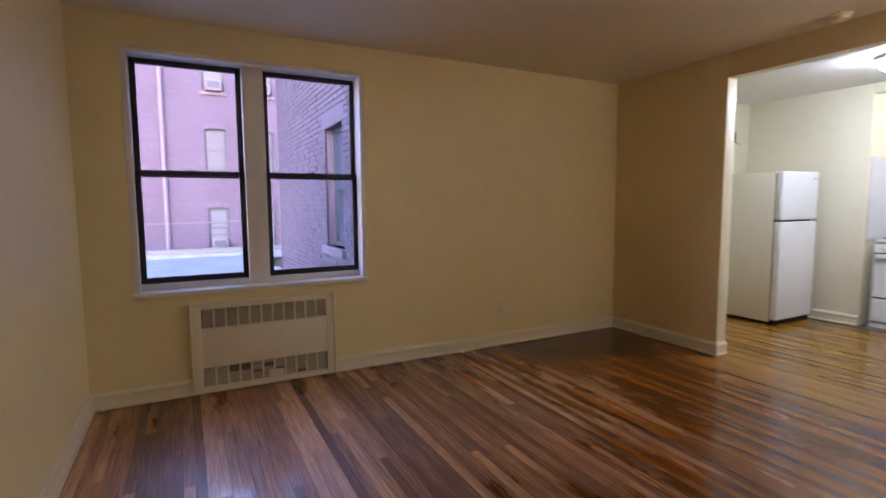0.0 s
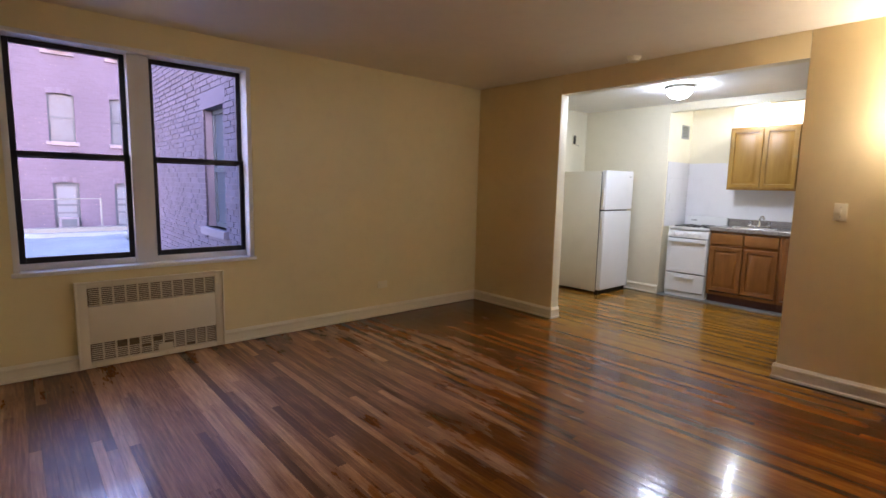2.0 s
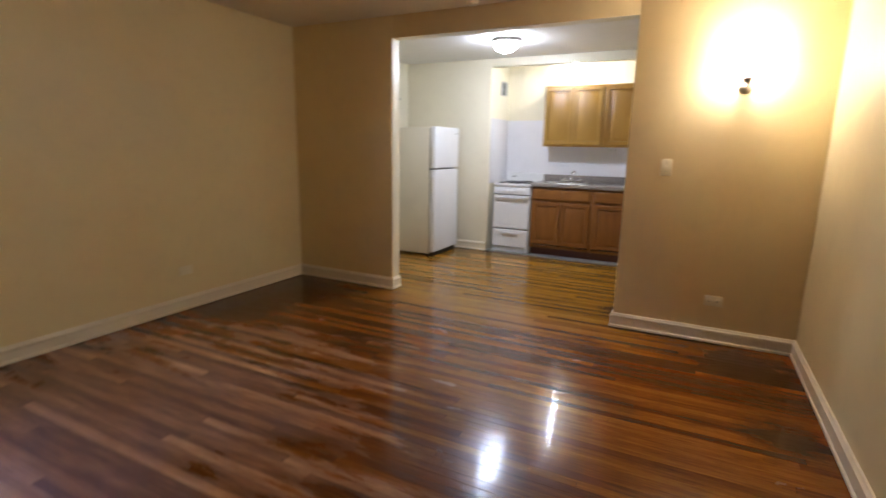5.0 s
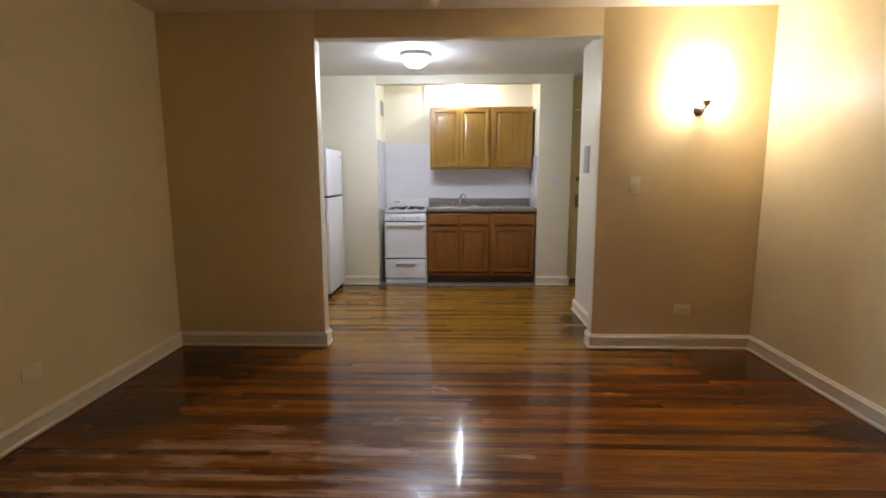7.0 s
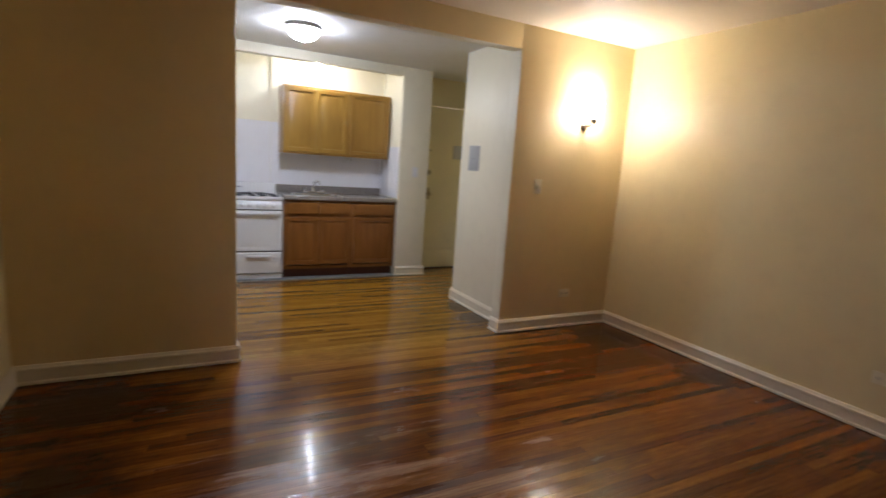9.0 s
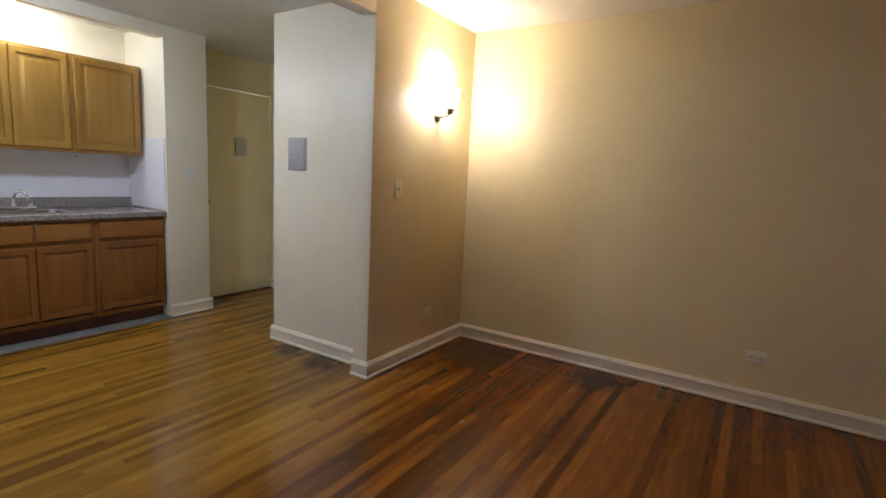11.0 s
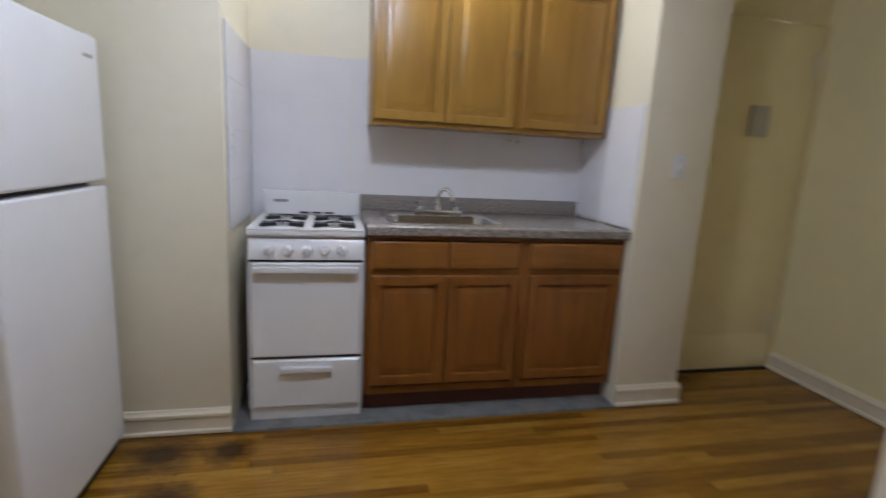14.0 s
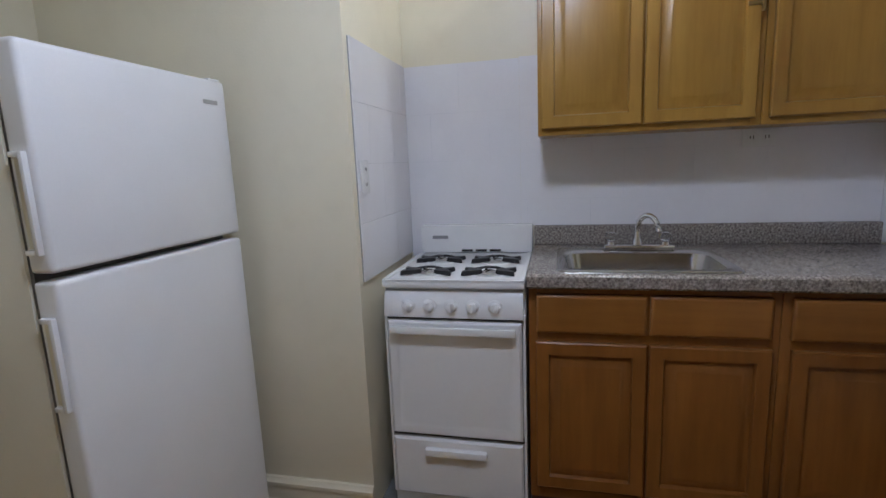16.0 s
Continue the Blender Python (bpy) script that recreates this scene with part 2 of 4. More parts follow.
M_CREAM = paint("cream_wall_paint", (0.81, 0.69, 0.385))
M_PEACH = paint("peach_wall_paint", (0.82, 0.655, 0.345))
M_HALL = paint("yellow_cream_wall_paint", (0.86, 0.77, 0.47), 0.35)
M_KITCHEN = paint("pale_cream_wall_paint", (0.82, 0.765, 0.595), 0.4)
M_CEIL = paint("ceiling_paint", (0.79, 0.70, 0.53), 0.6)
M_KCEIL = paint("kitchen_ceiling_paint", (0.8, 0.79, 0.74), 0.55)
M_TRIM = paint("trim_gloss_paint", (0.81, 0.735, 0.56), 0.28)
M_WINTRIM = paint("window_reveal_paint", (0.80, 0.77, 0.74), 0.35)
M_DOOR = paint("door_gloss_paint", (0.84, 0.73, 0.40), 0.28)
LIV = ((0.28, (0.078, 0.020, 0.0025)), (0.46, (0.150, 0.042, 0.004)), (0.62, (0.232, 0.074, 0.0065)), (0.86, (0.37, 0.145, 0.017)))
KIT = ((0.32, (0.165, 0.072, 0.009)), (0.47, (0.245, 0.118, 0.013)), (0.63, (0.33, 0.172, 0.020)), (0.86, (0.46, 0.27, 0.042)))
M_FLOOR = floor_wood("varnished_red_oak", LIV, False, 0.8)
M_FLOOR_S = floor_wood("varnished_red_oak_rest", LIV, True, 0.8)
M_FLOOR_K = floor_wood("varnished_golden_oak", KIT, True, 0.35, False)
M_GAP = surface("floor_gap", (0.06, 0.03, 0.016), 0.7)
M_BLACK = surface("black_aluminium", (0.018, 0.016, 0.02), 0.4)
M_GLASS = clear_glass("window_glass")
M_WHITE = surface("white_enamel", (0.80, 0.80, 0.80), 0.22, vary=0.02, relief=0.02)
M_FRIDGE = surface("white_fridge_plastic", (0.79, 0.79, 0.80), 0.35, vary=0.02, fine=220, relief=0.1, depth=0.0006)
# fridge white with the yellowish light on its side put into the colour
M_FRSIDE = surface("yellow_lit_fridge_side", (0.72, 0.68, 0.56), 0.4, vary=0.03, fine=220, relief=0.1, depth=0.0006)
M_GASKET = surface("grey_gasket", (0.13, 0.13, 0.13), 0.6)
M_IRON = surface("black_cast_iron", (0.014, 0.014, 0.015), 0.5, relief=0.3)
M_CHROME = surface("chrome", (0.72, 0.72, 0.72), 0.14, 1.0, vary=0.03, relief=0.0)
M_STEEL = surface("brushed_steel", (0.56, 0.55, 0.53), 0.2, 1.0, vary=0.08, fine=320)
M_NICKEL = surface("brushed_nickel", (0.42, 0.38, 0.33), 0.3, 1.0)
M_OAKU = oak("honey_oak", (0.26, 0.130, 0.019), (0.43, 0.25, 0.045))
M_OAKB = oak("reddish_oak", (0.165, 0.060, 0.011), (0.30, 0.124, 0.025))
M_OAKD = oak("reddish_oak_across", (0.175, 0.066, 0.012), (0.32, 0.138, 0.028), run=(15, 1.3, 15))
M_TOE = surface("dark_red_toe_board", (0.10, 0.03, 0.016), 0.5)
M_GRANITE = granite("speckled_laminate")
M_TILE = surface("white_glazed_tile", (0.82, 0.81, 0.83), 0.14, vary=0.015, relief=0.05, broad=5)
M_GROUT = surface("grey_grout", (0.785, 0.785, 0.815), 0.8)
M_CEMENT = surface("grey_floor_cement", (0.21, 0.21, 0.205), 0.6, vary=0.18, broad=9, relief=0.3)
M_GREY = surface("grey_painted_steel", (0.40, 0.40, 0.39), 0.4)
M_PLATE = surface("ivory_plastic", (0.84, 0.76, 0.55), 0.3, vary=0.02, relief=0)
M_DARK = surface("dark_recess", (0.02, 0.017, 0.013), 0.8)
M_RUST = surface("dark_dusty_metal", (0.19, 0.135, 0.075), 0.7, vary=0.3)
M_BRASS = surface("aged_brass", (0.36, 0.27, 0.13), 0.35, 1.0)
M_CHIME = surface("greyed_chime_box", (0.50, 0.47, 0.36), 0.4)
M_INK = surface("grey_print", (0.28, 0.28, 0.29), 0.5)
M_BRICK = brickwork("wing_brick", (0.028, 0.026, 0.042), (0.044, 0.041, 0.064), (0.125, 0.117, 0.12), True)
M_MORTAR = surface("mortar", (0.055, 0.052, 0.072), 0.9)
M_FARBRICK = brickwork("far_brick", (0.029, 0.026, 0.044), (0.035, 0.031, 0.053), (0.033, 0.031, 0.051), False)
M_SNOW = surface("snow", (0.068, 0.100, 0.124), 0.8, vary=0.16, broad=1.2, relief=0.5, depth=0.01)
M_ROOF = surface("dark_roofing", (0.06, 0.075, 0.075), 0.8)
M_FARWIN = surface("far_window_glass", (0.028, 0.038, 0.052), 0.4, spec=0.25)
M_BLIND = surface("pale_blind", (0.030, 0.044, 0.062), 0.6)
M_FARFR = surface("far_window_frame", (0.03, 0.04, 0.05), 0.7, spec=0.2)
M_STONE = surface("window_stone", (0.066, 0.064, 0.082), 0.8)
M_SCONCE = glow("sconce_glass", (1.0, 0.85, 0.76), 95.0)
M_FILAMENT = glow("sconce_bulb", (1.0, 0.86, 0.78), 410.0)
M_DOME = glow("dome_glass", (0.90, 0.91, 1.0), 98.0)
M_BULB = glow("alcove_bulb", (1.0, 0.97, 0.92), 260.0)


# ---- mesh helpers ----
def box(bm, x0, x1, y0, y1, z0, z1, bev=0.0, seg=2):
    r = bmesh.ops.create_cube(bm, size=1.0)
    for v in r["verts"]:
        v.co = Vector(((x0 + x1) / 2 + v.co.x * (x1 - x0), (y0 + y1) / 2 + v.co.y * (y1 - y0), (z0 + z1) / 2 + v.co.z * (z1 - z0)))
    if bev:
        es = {e for v in r["verts"] for e in v.link_edges}
        bmesh.ops.bevel(bm, geom=list(es), offset=bev, segments=seg, affect="EDGES", profile=0.6)
    return bm


def boxes(*rows, bev=0.0):
    bm = bmesh.new()
    for r in rows:
        box(bm, *r, bev=bev)
    return bm


def lathe(bm, centre, profile, axis="z", steps=28):
    """A turned shape: profile rows of radius and height along the axis."""
    rings = []
    for r, h in profile:
        ring = []
        for i in range(steps):
            a = 2 * math.pi * i / steps
            p = (r * math.cos(a), r * math.sin(a), h)
            p = {"z": p, "x": (p[2], p[0], p[1]), "y": (p[0], p[2], p[1])}[axis]
            ring.append(bm.verts.new(Vector(centre) + Vector(p)))
        rings.append(ring)
    for a, b in zip(rings, rings[1:]):
        for i in range(steps):
            bm.faces.new((a[i], a[(i + 1) % steps], b[(i + 1) % steps], b[i]))
    bm.faces.new(rings[0]), bm.faces.new(rings[-1])
    bmesh.ops.recalc_face_normals(bm, faces=bm.faces)
    return bm


def tube(bm, pts, rad, steps=10):
    """A round bar along points."""
    pts = [Vector(p) for p in pts]
    rings = []
    for i, p in enumerate(pts):
        d = (pts[min(i + 1, len(pts) - 1)] - pts[max(i - 1, 0)]).normalized()
        u = d.cross(Vector((0, 0, 1)) if abs(d.z) < 0.95 else Vector((1, 0, 0))).normalized()
        w = d.cross(u)
        rings.append([bm.verts.new(p + rad * (math.cos(2 * math.pi * k / steps) * u + math.sin(2 * math.pi * k / steps) * w)) for k in range(steps)])
    for a, b in zip(rings, rings[1:]):
        for k in range(steps):
            bm.faces.new((a[k], a[(k + 1) % steps], b[(k + 1) % steps], b[k]))
    bm.faces.new(rings[0]), bm.faces.new(rings[-1])
    bmesh.ops.recalc_face_normals(bm, faces=bm.faces)
    return bm


def panel(bm, face, y0, y1, z0, z1, steps, sign=-1):
    """A moulded door leaf that faces along x: steps are rows of inset and height before the plane x = face."""
    loops = []
    for inset, h in steps:
        x = face + sign * h
        loops.append([bm.verts.new((x, y0 + inset, z0 + inset)), bm.verts.new((x, y1 - inset, z0 + inset)),
                      bm.verts.new((x, y1 - inset, z1 - inset)), bm.verts.new((x, y0 + inset, z1 - inset))])
    for a, b in zip(loops, loops[1:]):
        for k in range(4):
            bm.faces.new((a[k], a[(k + 1) % 4], b[(k + 1) % 4], b[k]))
    bm.faces.new(loops[0]), bm.faces.new(loops[-1])
    bmesh.ops.recalc_face_normals(bm, faces=bm.faces)
    return bm


def smooth(bm):
    for f in bm.faces:
        f.smooth = True
    for e in bm.edges:
        if len(e.link_faces) == 2 and e.calc_face_angle(0) > radians(38):
            e.smooth = False
    return bm


def mesh_ob(name, bm, material, base=(0, 0, 0)):
    bmesh.ops.translate(bm, verts=bm.verts, vec=-Vector(base))
    smooth(bm)
    me = bpy.data.meshes.new(name)
    bm.to_mesh(me), bm.free()
    me.materials.append(material)
    return new(name, me)


BASE = {}
AT = Vector((0, 0, 0))      # where a furniture group is set out from


def thing(name, base, label, category, group="", kind=""):
    ob = new(name)
    ob.empty_display_size = 0.1
    ob.location = Vector(base) + AT
    BASE[ob.name] = Vector(base)
    return tagged(ob, label, category, group, kind)


def part(name, bm, material, parent, label=""):
    ob = mesh_ob(name, bm, material, BASE[parent.name])
    ob.parent = parent
    BASE[ob.name] = BASE[parent.name]
    if label:
        tagged(ob, label)
    return ob


def solid(name, bm, material, label, category, kind="", base=(0, 0, 0)):
    ob = mesh_ob(name, bm, material, base)
    ob.location = base
    BASE[ob.name] = Vector(base)
    return tagged(ob, label, category, "", kind)


def structure(name, bm, material, label, category="wall"):
    return solid(name, bm, material, label, category, "structure")


# ---- walls, ceilings ----
TH = 0.14
WX0, WX1, WZ0, WZ1 = -4.135, -2.60, 0.70, 2.235    # window opening in the wall
structure("wall_north", boxes((W_X - TH, WX0, N_Y, N_Y + 0.24, 0, CEIL), (WX1, OP_T, N_Y, N_Y + 0.24, 0, CEIL),
          (WX0, WX1, N_Y, N_Y + 0.24, 0, WZ0), (WX0, WX1, N_Y, N_Y + 0.24, WZ1, CEIL)), M_CREAM, "cream painted plaster wall with a twin window")
structure("wall_west", boxes((W_X - TH, W_X, S_Y, N_Y, 0, CEIL)), M_CREAM, "cream painted plaster wall")
structure("wall_south", boxes((W_X - TH, OP_T, S_Y - TH, S_Y, 0, CEIL)), M_CREAM, "cream painted plaster wall")
wo = structure("wall_opening", boxes((0, OP_T, OP_Y1, N_Y, 0, CEIL), (0, OP_T, S_Y, OP_Y0, 0, CEIL), (0, OP_T, OP_Y0, OP_Y1, OP_Z, CEIL), bev=0.004), M_PEACH,
          "peach-cream plaster wall with a wide doorless opening")
# the kitchen's paint runs round the opening's reveal
wo.data.materials.append(M_KITCHEN)
for p in wo.data.polygons:
    if p.normal.x > 0.4 or (abs(p.normal.x) < 0.3 and (abs(p.normal.y) > 0.5 or p.normal.z < -0.5)):
        p.material_index = 1
structure("wall_fuse_panel", boxes((OP_T + 0.002, PW_X, HL_Y - 0.0, PW_Y, 0, CEIL), bev=0.006), M_KITCHEN, "pale cream short wall beside the opening")
structure("wall_kitchen_north", boxes((OP_T + 0.002, KB_X, N_Y + 0.002, N_Y + 0.2, 0, CEIL)), M_KITCHEN, "pale cream kitchen side wall")
structure("wall_kitchen_rear", boxes((KB_X, AL_X + 0.12, AL_Y1, N_Y + 0.2, 0, CEIL), bev=0.004), M_KITCHEN, "pale cream kitchen rear wall beside the alcove")
structure("wall_pillar", boxes((KB_X, AL_X - 0.001, PIL_Y, AL_Y0, 0, CEIL), bev=0.004), M_KITCHEN, "pale cream pier between alcove and entrance door")
structure("wall_header", boxes((KB_X + 0.001, KB_X + 0.10, AL_Y0, AL_Y1, AL_Z, CEIL), bev=0.004), M_KITCHEN, "pale cream header over the alcove")
structure("wall_alcove", boxes((AL_X, AL_X + 0.12, PIL_Y, AL_Y1 - 0.001, 0, CEIL)), M_KITCHEN, "pale cream rear wall of the cooking alcove")
structure("wall_hall", boxes((PW_X, DR_X + 0.2, HL_Y - 0.14, HL_Y, 0, CEIL)), M_HALL, "yellowish cream side wall of the entrance hall")
structure("wall_entrance", boxes((DR_X + 0.03, DR_X + 0.17, HL_Y, PIL_Y, 2.075, CEIL), (DR_X + 0.03, DR_X + 0.17, -0.40, PIL_Y, 0, 2.075)), M_DOOR, "cream wall over the entrance door")
structure("ceiling", boxes((W_X - TH, OP_T, S_Y - TH, N_Y + 0.2, CEIL, CEIL + 0.15)), M_CEIL, "cream painted ceiling", "ceiling")
structure("ceiling_kitchen", boxes((OP_T + 0.001, AL_X + 0.2, HL_Y - 0.15, N_Y + 0.2, KCEIL, CEIL + 0.15)), M_KCEIL, "white painted kitchen ceiling", "ceiling")
structure("alcove_bump", boxes((AL_X - 0.025, AL_X + 0.01, AL_Y0, 1.415, 0, CEIL)), M_KITCHEN, "slightly proud alcove rear wall behind the cabinets")


def baseboard(runs, label, material=None):
    """Moulded skirting: each run goes from a to b with the room on its left."""
    prof = ((0, 0), (0.024, 0), (0.024, 0.014), (0.016, 0.020), (0.016, 0.072), (0.021, 0.076), (0.021, 0.090), (0.013, 0.096), (0.009, 0.106), (0, 0.108))
    for a, b in runs:
        bm = bmesh.new()
        a, b = Vector((*a, 0)), Vector((*b, 0))
        d = (b - a).normalized()
        n = Vector((-d.y, d.x, 0))
        rows = []
        for p in (a, b):
            rows.append([bm.verts.new(p + n * (q + 0.0005) + Vector((0, 0, h + 0.005))) for q, h in prof])
        for i in range(len(prof)):
            j = (i + 1) % len(prof)
            bm.faces.new((rows[0][i], rows[0][j], rows[1][j], rows[1][i]))
        bm.faces.new(rows[0]), bm.faces.new(rows[1])
        bmesh.ops.recalc_face_normals(bm, faces=bm.faces)
        structure("baseboard", bm, material or M_TRIM, label, "baseboard")


RAD_X0, RAD_X1, RAD_Z = -3.82, -2.88, 0.605
baseboard((((0, N_Y), (RAD_X1 + 0.002, N_Y)), ((RAD_X0 - 0.002, N_Y), (W_X, N_Y)), ((W_X, N_Y), (W_X, S_Y)), ((W_X, S_Y), (0, S_Y)),
           ((0, S_Y), (0, OP_Y0 + 0.016)), ((0, OP_Y1 - 0.016), (0, N_Y))), "cream painted moulded baseboard")
baseboard((((-0.016, OP_Y0), (OP_T, OP_Y0)), ((OP_T, OP_Y1), (-0.016, OP_Y1)), ((OP_T, PW_Y), (PW_X + 0.016, PW_Y)), ((PW_X, PW_Y), (PW_X, HL_Y)),
           ((PW_X, HL_Y), (DR_X + 0.03, HL_Y)), ((DR_X, PIL_Y), (KB_X - 0.016, PIL_Y)), ((KB_X, PIL_Y - 0.016), (KB_X, AL_Y0)),
           ((KB_X, AL_Y1), (KB_X, N_Y)), ((KB_X, N_Y), (OP_T, N_Y)), ((OP_T, N_Y), (OP_T, OP_Y1))), "pale cream painted moulded baseboard")

# ---- twin window ----
FY = 3.243
win = thing("window_1", ((WX0 + WX1) / 2, FY, WZ0), "twin double-hung window with black frames and white reveal", "window", kind="structure")
part("window_sill", boxes((WX0 - 0.012, WX1 + 0.012, N_Y - 0.014, FY + 0.06, WZ0 - 0.018, WZ0 + 0.012), bev=0.005), M_WINTRIM, win, "white painted sill")
rev = boxes((WX0, WX0 + 0.035, N_Y + 0.004, N_Y + 0.2, WZ0 + 0.012, WZ1), (WX1 - 0.035, WX1, N_Y + 0.004, N_Y + 0.2, WZ0 + 0.012, WZ1),
            (WX0 + 0.035, WX1 - 0.035, N_Y + 0.004, N_Y + 0.2, WZ1 - 0.03, WZ1), bev=0.004)
box(rev, WX0 + 0.035, WX1 - 0.035, FY - 0.03, N_Y + 0.2, WZ0 + 0.012, WZ0 + 0.055, 0.004)
part("reveal", rev, M_WINTRIM, win, "white painted jamb lining")
part("mullion", boxes((-3.443, -3.303, FY - 0.055, N_Y + 0.2, WZ0 + 0.013, WZ1 - 0.03), bev=0.008), M_WINTRIM, win, "white painted mullion post")
SB, ST, SM = WZ0 + 0.055, WZ1 - 0.03, 1.475
for x0, x1 in ((WX0 + 0.035, -3.443), (-3.303, WX1 - 0.035)):
    for z0, z1, yy in ((SB, SM + 0.022, FY - 0.01), (SM - 0.022, ST, FY + 0.022)):
        f = 0.034
        s = part("sash", boxes((x0, x0 + f, yy, yy + 0.03, z0, z1), (x1 - f, x1, yy, yy + 0.03, z0, z1), (x0 + f, x1 - f, yy, yy + 0.03, z0, z0 + f + 0.006),
                               (x0 + f, x1 - f, yy, yy + 0.03, z1 - f, z1), bev=0.003), M_BLACK, win, "black aluminium sash")
        g = part("pane", boxes((x0 + f - 0.004, x1 - f + 0.004, yy + 0.013, yy + 0.017, z0 + f, z1 - f + 0.004)), M_GLASS, s, "clear glass pane")
        g.visible_shadow = False
    part("sash_lock", boxes(((x0 + x1) / 2 - 0.014, (x0 + x1) / 2 + 0.014, FY - 0.016, FY + 0.005, SM + 0.023, SM + 0.031), bev=0.003), M_BLACK, win)

# ---- radiator cover under the window ----
rad = thing("radiator_cover", ((RAD_X0 + RAD_X1) / 2, N_Y, 0), "cream painted metal radiator cover with worn louvres in the wall", "radiator cover")
gx0, gx1 = -3.765, -2.935
ry = N_Y - 0.03
for nm, r in (("side_panel", (RAD_X0, gx0, ry, N_Y - 0.001, 0.008, RAD_Z)), ("side_panel", (gx1, RAD_X1, ry, N_Y - 0.001, 0.008, RAD_Z)), ("top_rail", (gx0, gx1, ry, N_Y - 0.001, 0.575, RAD_Z)),
              ("front_panel", (gx0, gx1, ry, N_Y - 0.001, 0.18, 0.445)), ("bottom_rail", (gx0, gx1, ry, N_Y - 0.001, 0.008, 0.045))):
    part(nm, boxes(r, bev=0.0012), M_TRIM, rad)
part("rim", boxes((RAD_X0 - 0.014, RAD_X0, ry - 0.008, N_Y - 0.001, 0.008, RAD_Z + 0.014), (RAD_X1, RAD_X1 + 0.014, ry - 0.008, N_Y - 0.001, 0.008, RAD_Z + 0.014),
                  (RAD_X0, RAD_X1, ry - 0.008, N_Y - 0.001, RAD_Z, RAD_Z + 0.014), bev=0.003), M_TRIM, rad)
part("back_plate", boxes((gx0, gx1, N_Y - 0.008, N_Y - 0.001, 0.045, 0.575)), M_RUST, rad, "dark dusty interior")
rr = random.Random(4)
for z0, z1 in ((0.445, 0.575), (0.045, 0.18)):
    n = 11
    for i in range(n):
        a = gx0 + (gx1 - gx0) * i / n
        b = gx0 + (gx1 - gx0) * (i + 1) / n
        bm = bmesh.new()
        if i:
            box(bm, a - 0.006, a + 0.006, ry, ry + 0.006, z0, z1)
        for k in range(9):
            if z0 < 0.1 and (rr.random() < 0.06 or (i in (2, 3) and k > 5)):
                continue
            zz = z0 + 0.006 + (z1 - z0 - 0.006) * k / 9
            q = rr.uniform(-0.002, 0.002) if z0 < 0.1 else 0
            box(bm, a + 0.006, b - 0.006, ry + 0.003 + q, ry + 0.007 + q, zz, zz + 0.0052)
        part("louvre", bm, M_TRIM, rad)

part("patch_plate", boxes((-3.35, -3.25, ry - 0.002, ry + 0.002, 0.047, 0.105), bev=0.0008), M_TRIM, rad, "bent painted repair plate")

# ---- outlets, switches, small wall things ----


def plate(name, axis, at, out, label, category, slots, w=0.072, h=0.115, mat=None):
    """A cover plate on a wall. axis: the wall's normal axis; out: +1 or -1 along it."""
    x, y, z = at
    mat = mat or M_PLATE
    t = thing(name, at, label, category)

    def pl(u0, u1, z0, z1, d0, d1, bev=0.0):
        if axis == "x":
            a, b = sorted((x + out * d0, x + out * d1))
            return (a, b, y + u0, y + u1, z + z0, z + z1)
        a, b = sorted((y + out * d0, y + out * d1))
        return (x + u0, x + u1, a, b, z + z0, z + z1)
    part("cover", boxes(pl(-w / 2, w / 2, -h / 2, h / 2, 0.0008, 0.006), bev=0.002), mat, t)
    if slots == "toggle":
        part("toggle", boxes(pl(-0.006, 0.006, -0.012, 0.012, 0.006, 0.017), bev=0.002), mat, t)
        for s in (-0.031, 0.031):
            part("screw", boxes(pl(-0.003, 0.003, s - 0.003, s + 0.003, 0.006, 0.0072)), M_NICKEL, t)
    elif slots == "duplex":
        for s in (-1, 1):
            c = (s * 0.026, 0) if w > h else (0, s * 0.026)
            f = part("socket", boxes(pl(c[0] - 0.015, c[0] + 0.015, c[1] - 0.016, c[1] + 0.016, 0.006, 0.0085), bev=0.002), mat, t)
            for q in (-0.0055, 0.0055):
                part("slot", boxes(pl(c[0] + q - 0.0015, c[0] + q + 0.0015, c[1] - 0.006, c[1] + 0.006, 0.0085, 0.0092)), M_DARK, f)
    return t


plate("light_switch", "x", (0, -0.264, 1.218), -1, "ivory toggle switch plate on the cream wall", "light switch", "toggle")
plate("wall_outlet", "x", (0, -0.657, 0.305), -1, "ivory horizontal duplex outlet low on the wall", "outlet", "duplex", 0.115, 0.072)
plate("wall_outlet", "y", (-2.09, S_Y, 0.322), 1, "ivory horizontal duplex outlet low on the wall", "outlet", "duplex", 0.115, 0.072)
plate("blank_plate", "y", (-1.317, N_Y, 0.323), -1, "painted-over blank plate on the wall", "wall plate", "", 0.115, 0.072)
plate("light_switch", "x", (KB_X, -0.122, 1.238), -1, "white toggle switch plate beside the alcove", "light switch", "toggle", mat=M_WHITE)
plate("wall_outlet", "y", (2.235, AL_Y1 - 0.009, 1.244), -1, "white switch and outlet plate on the tiles", "outlet", "duplex", mat=M_WHITE)
plate("wall_outlet", "x", (AL_X - 0.034, 0.513, 1.329), -1, "white outlet under the wall cabinet", "outlet", "duplex", 0.115, 0.072, M_WHITE)

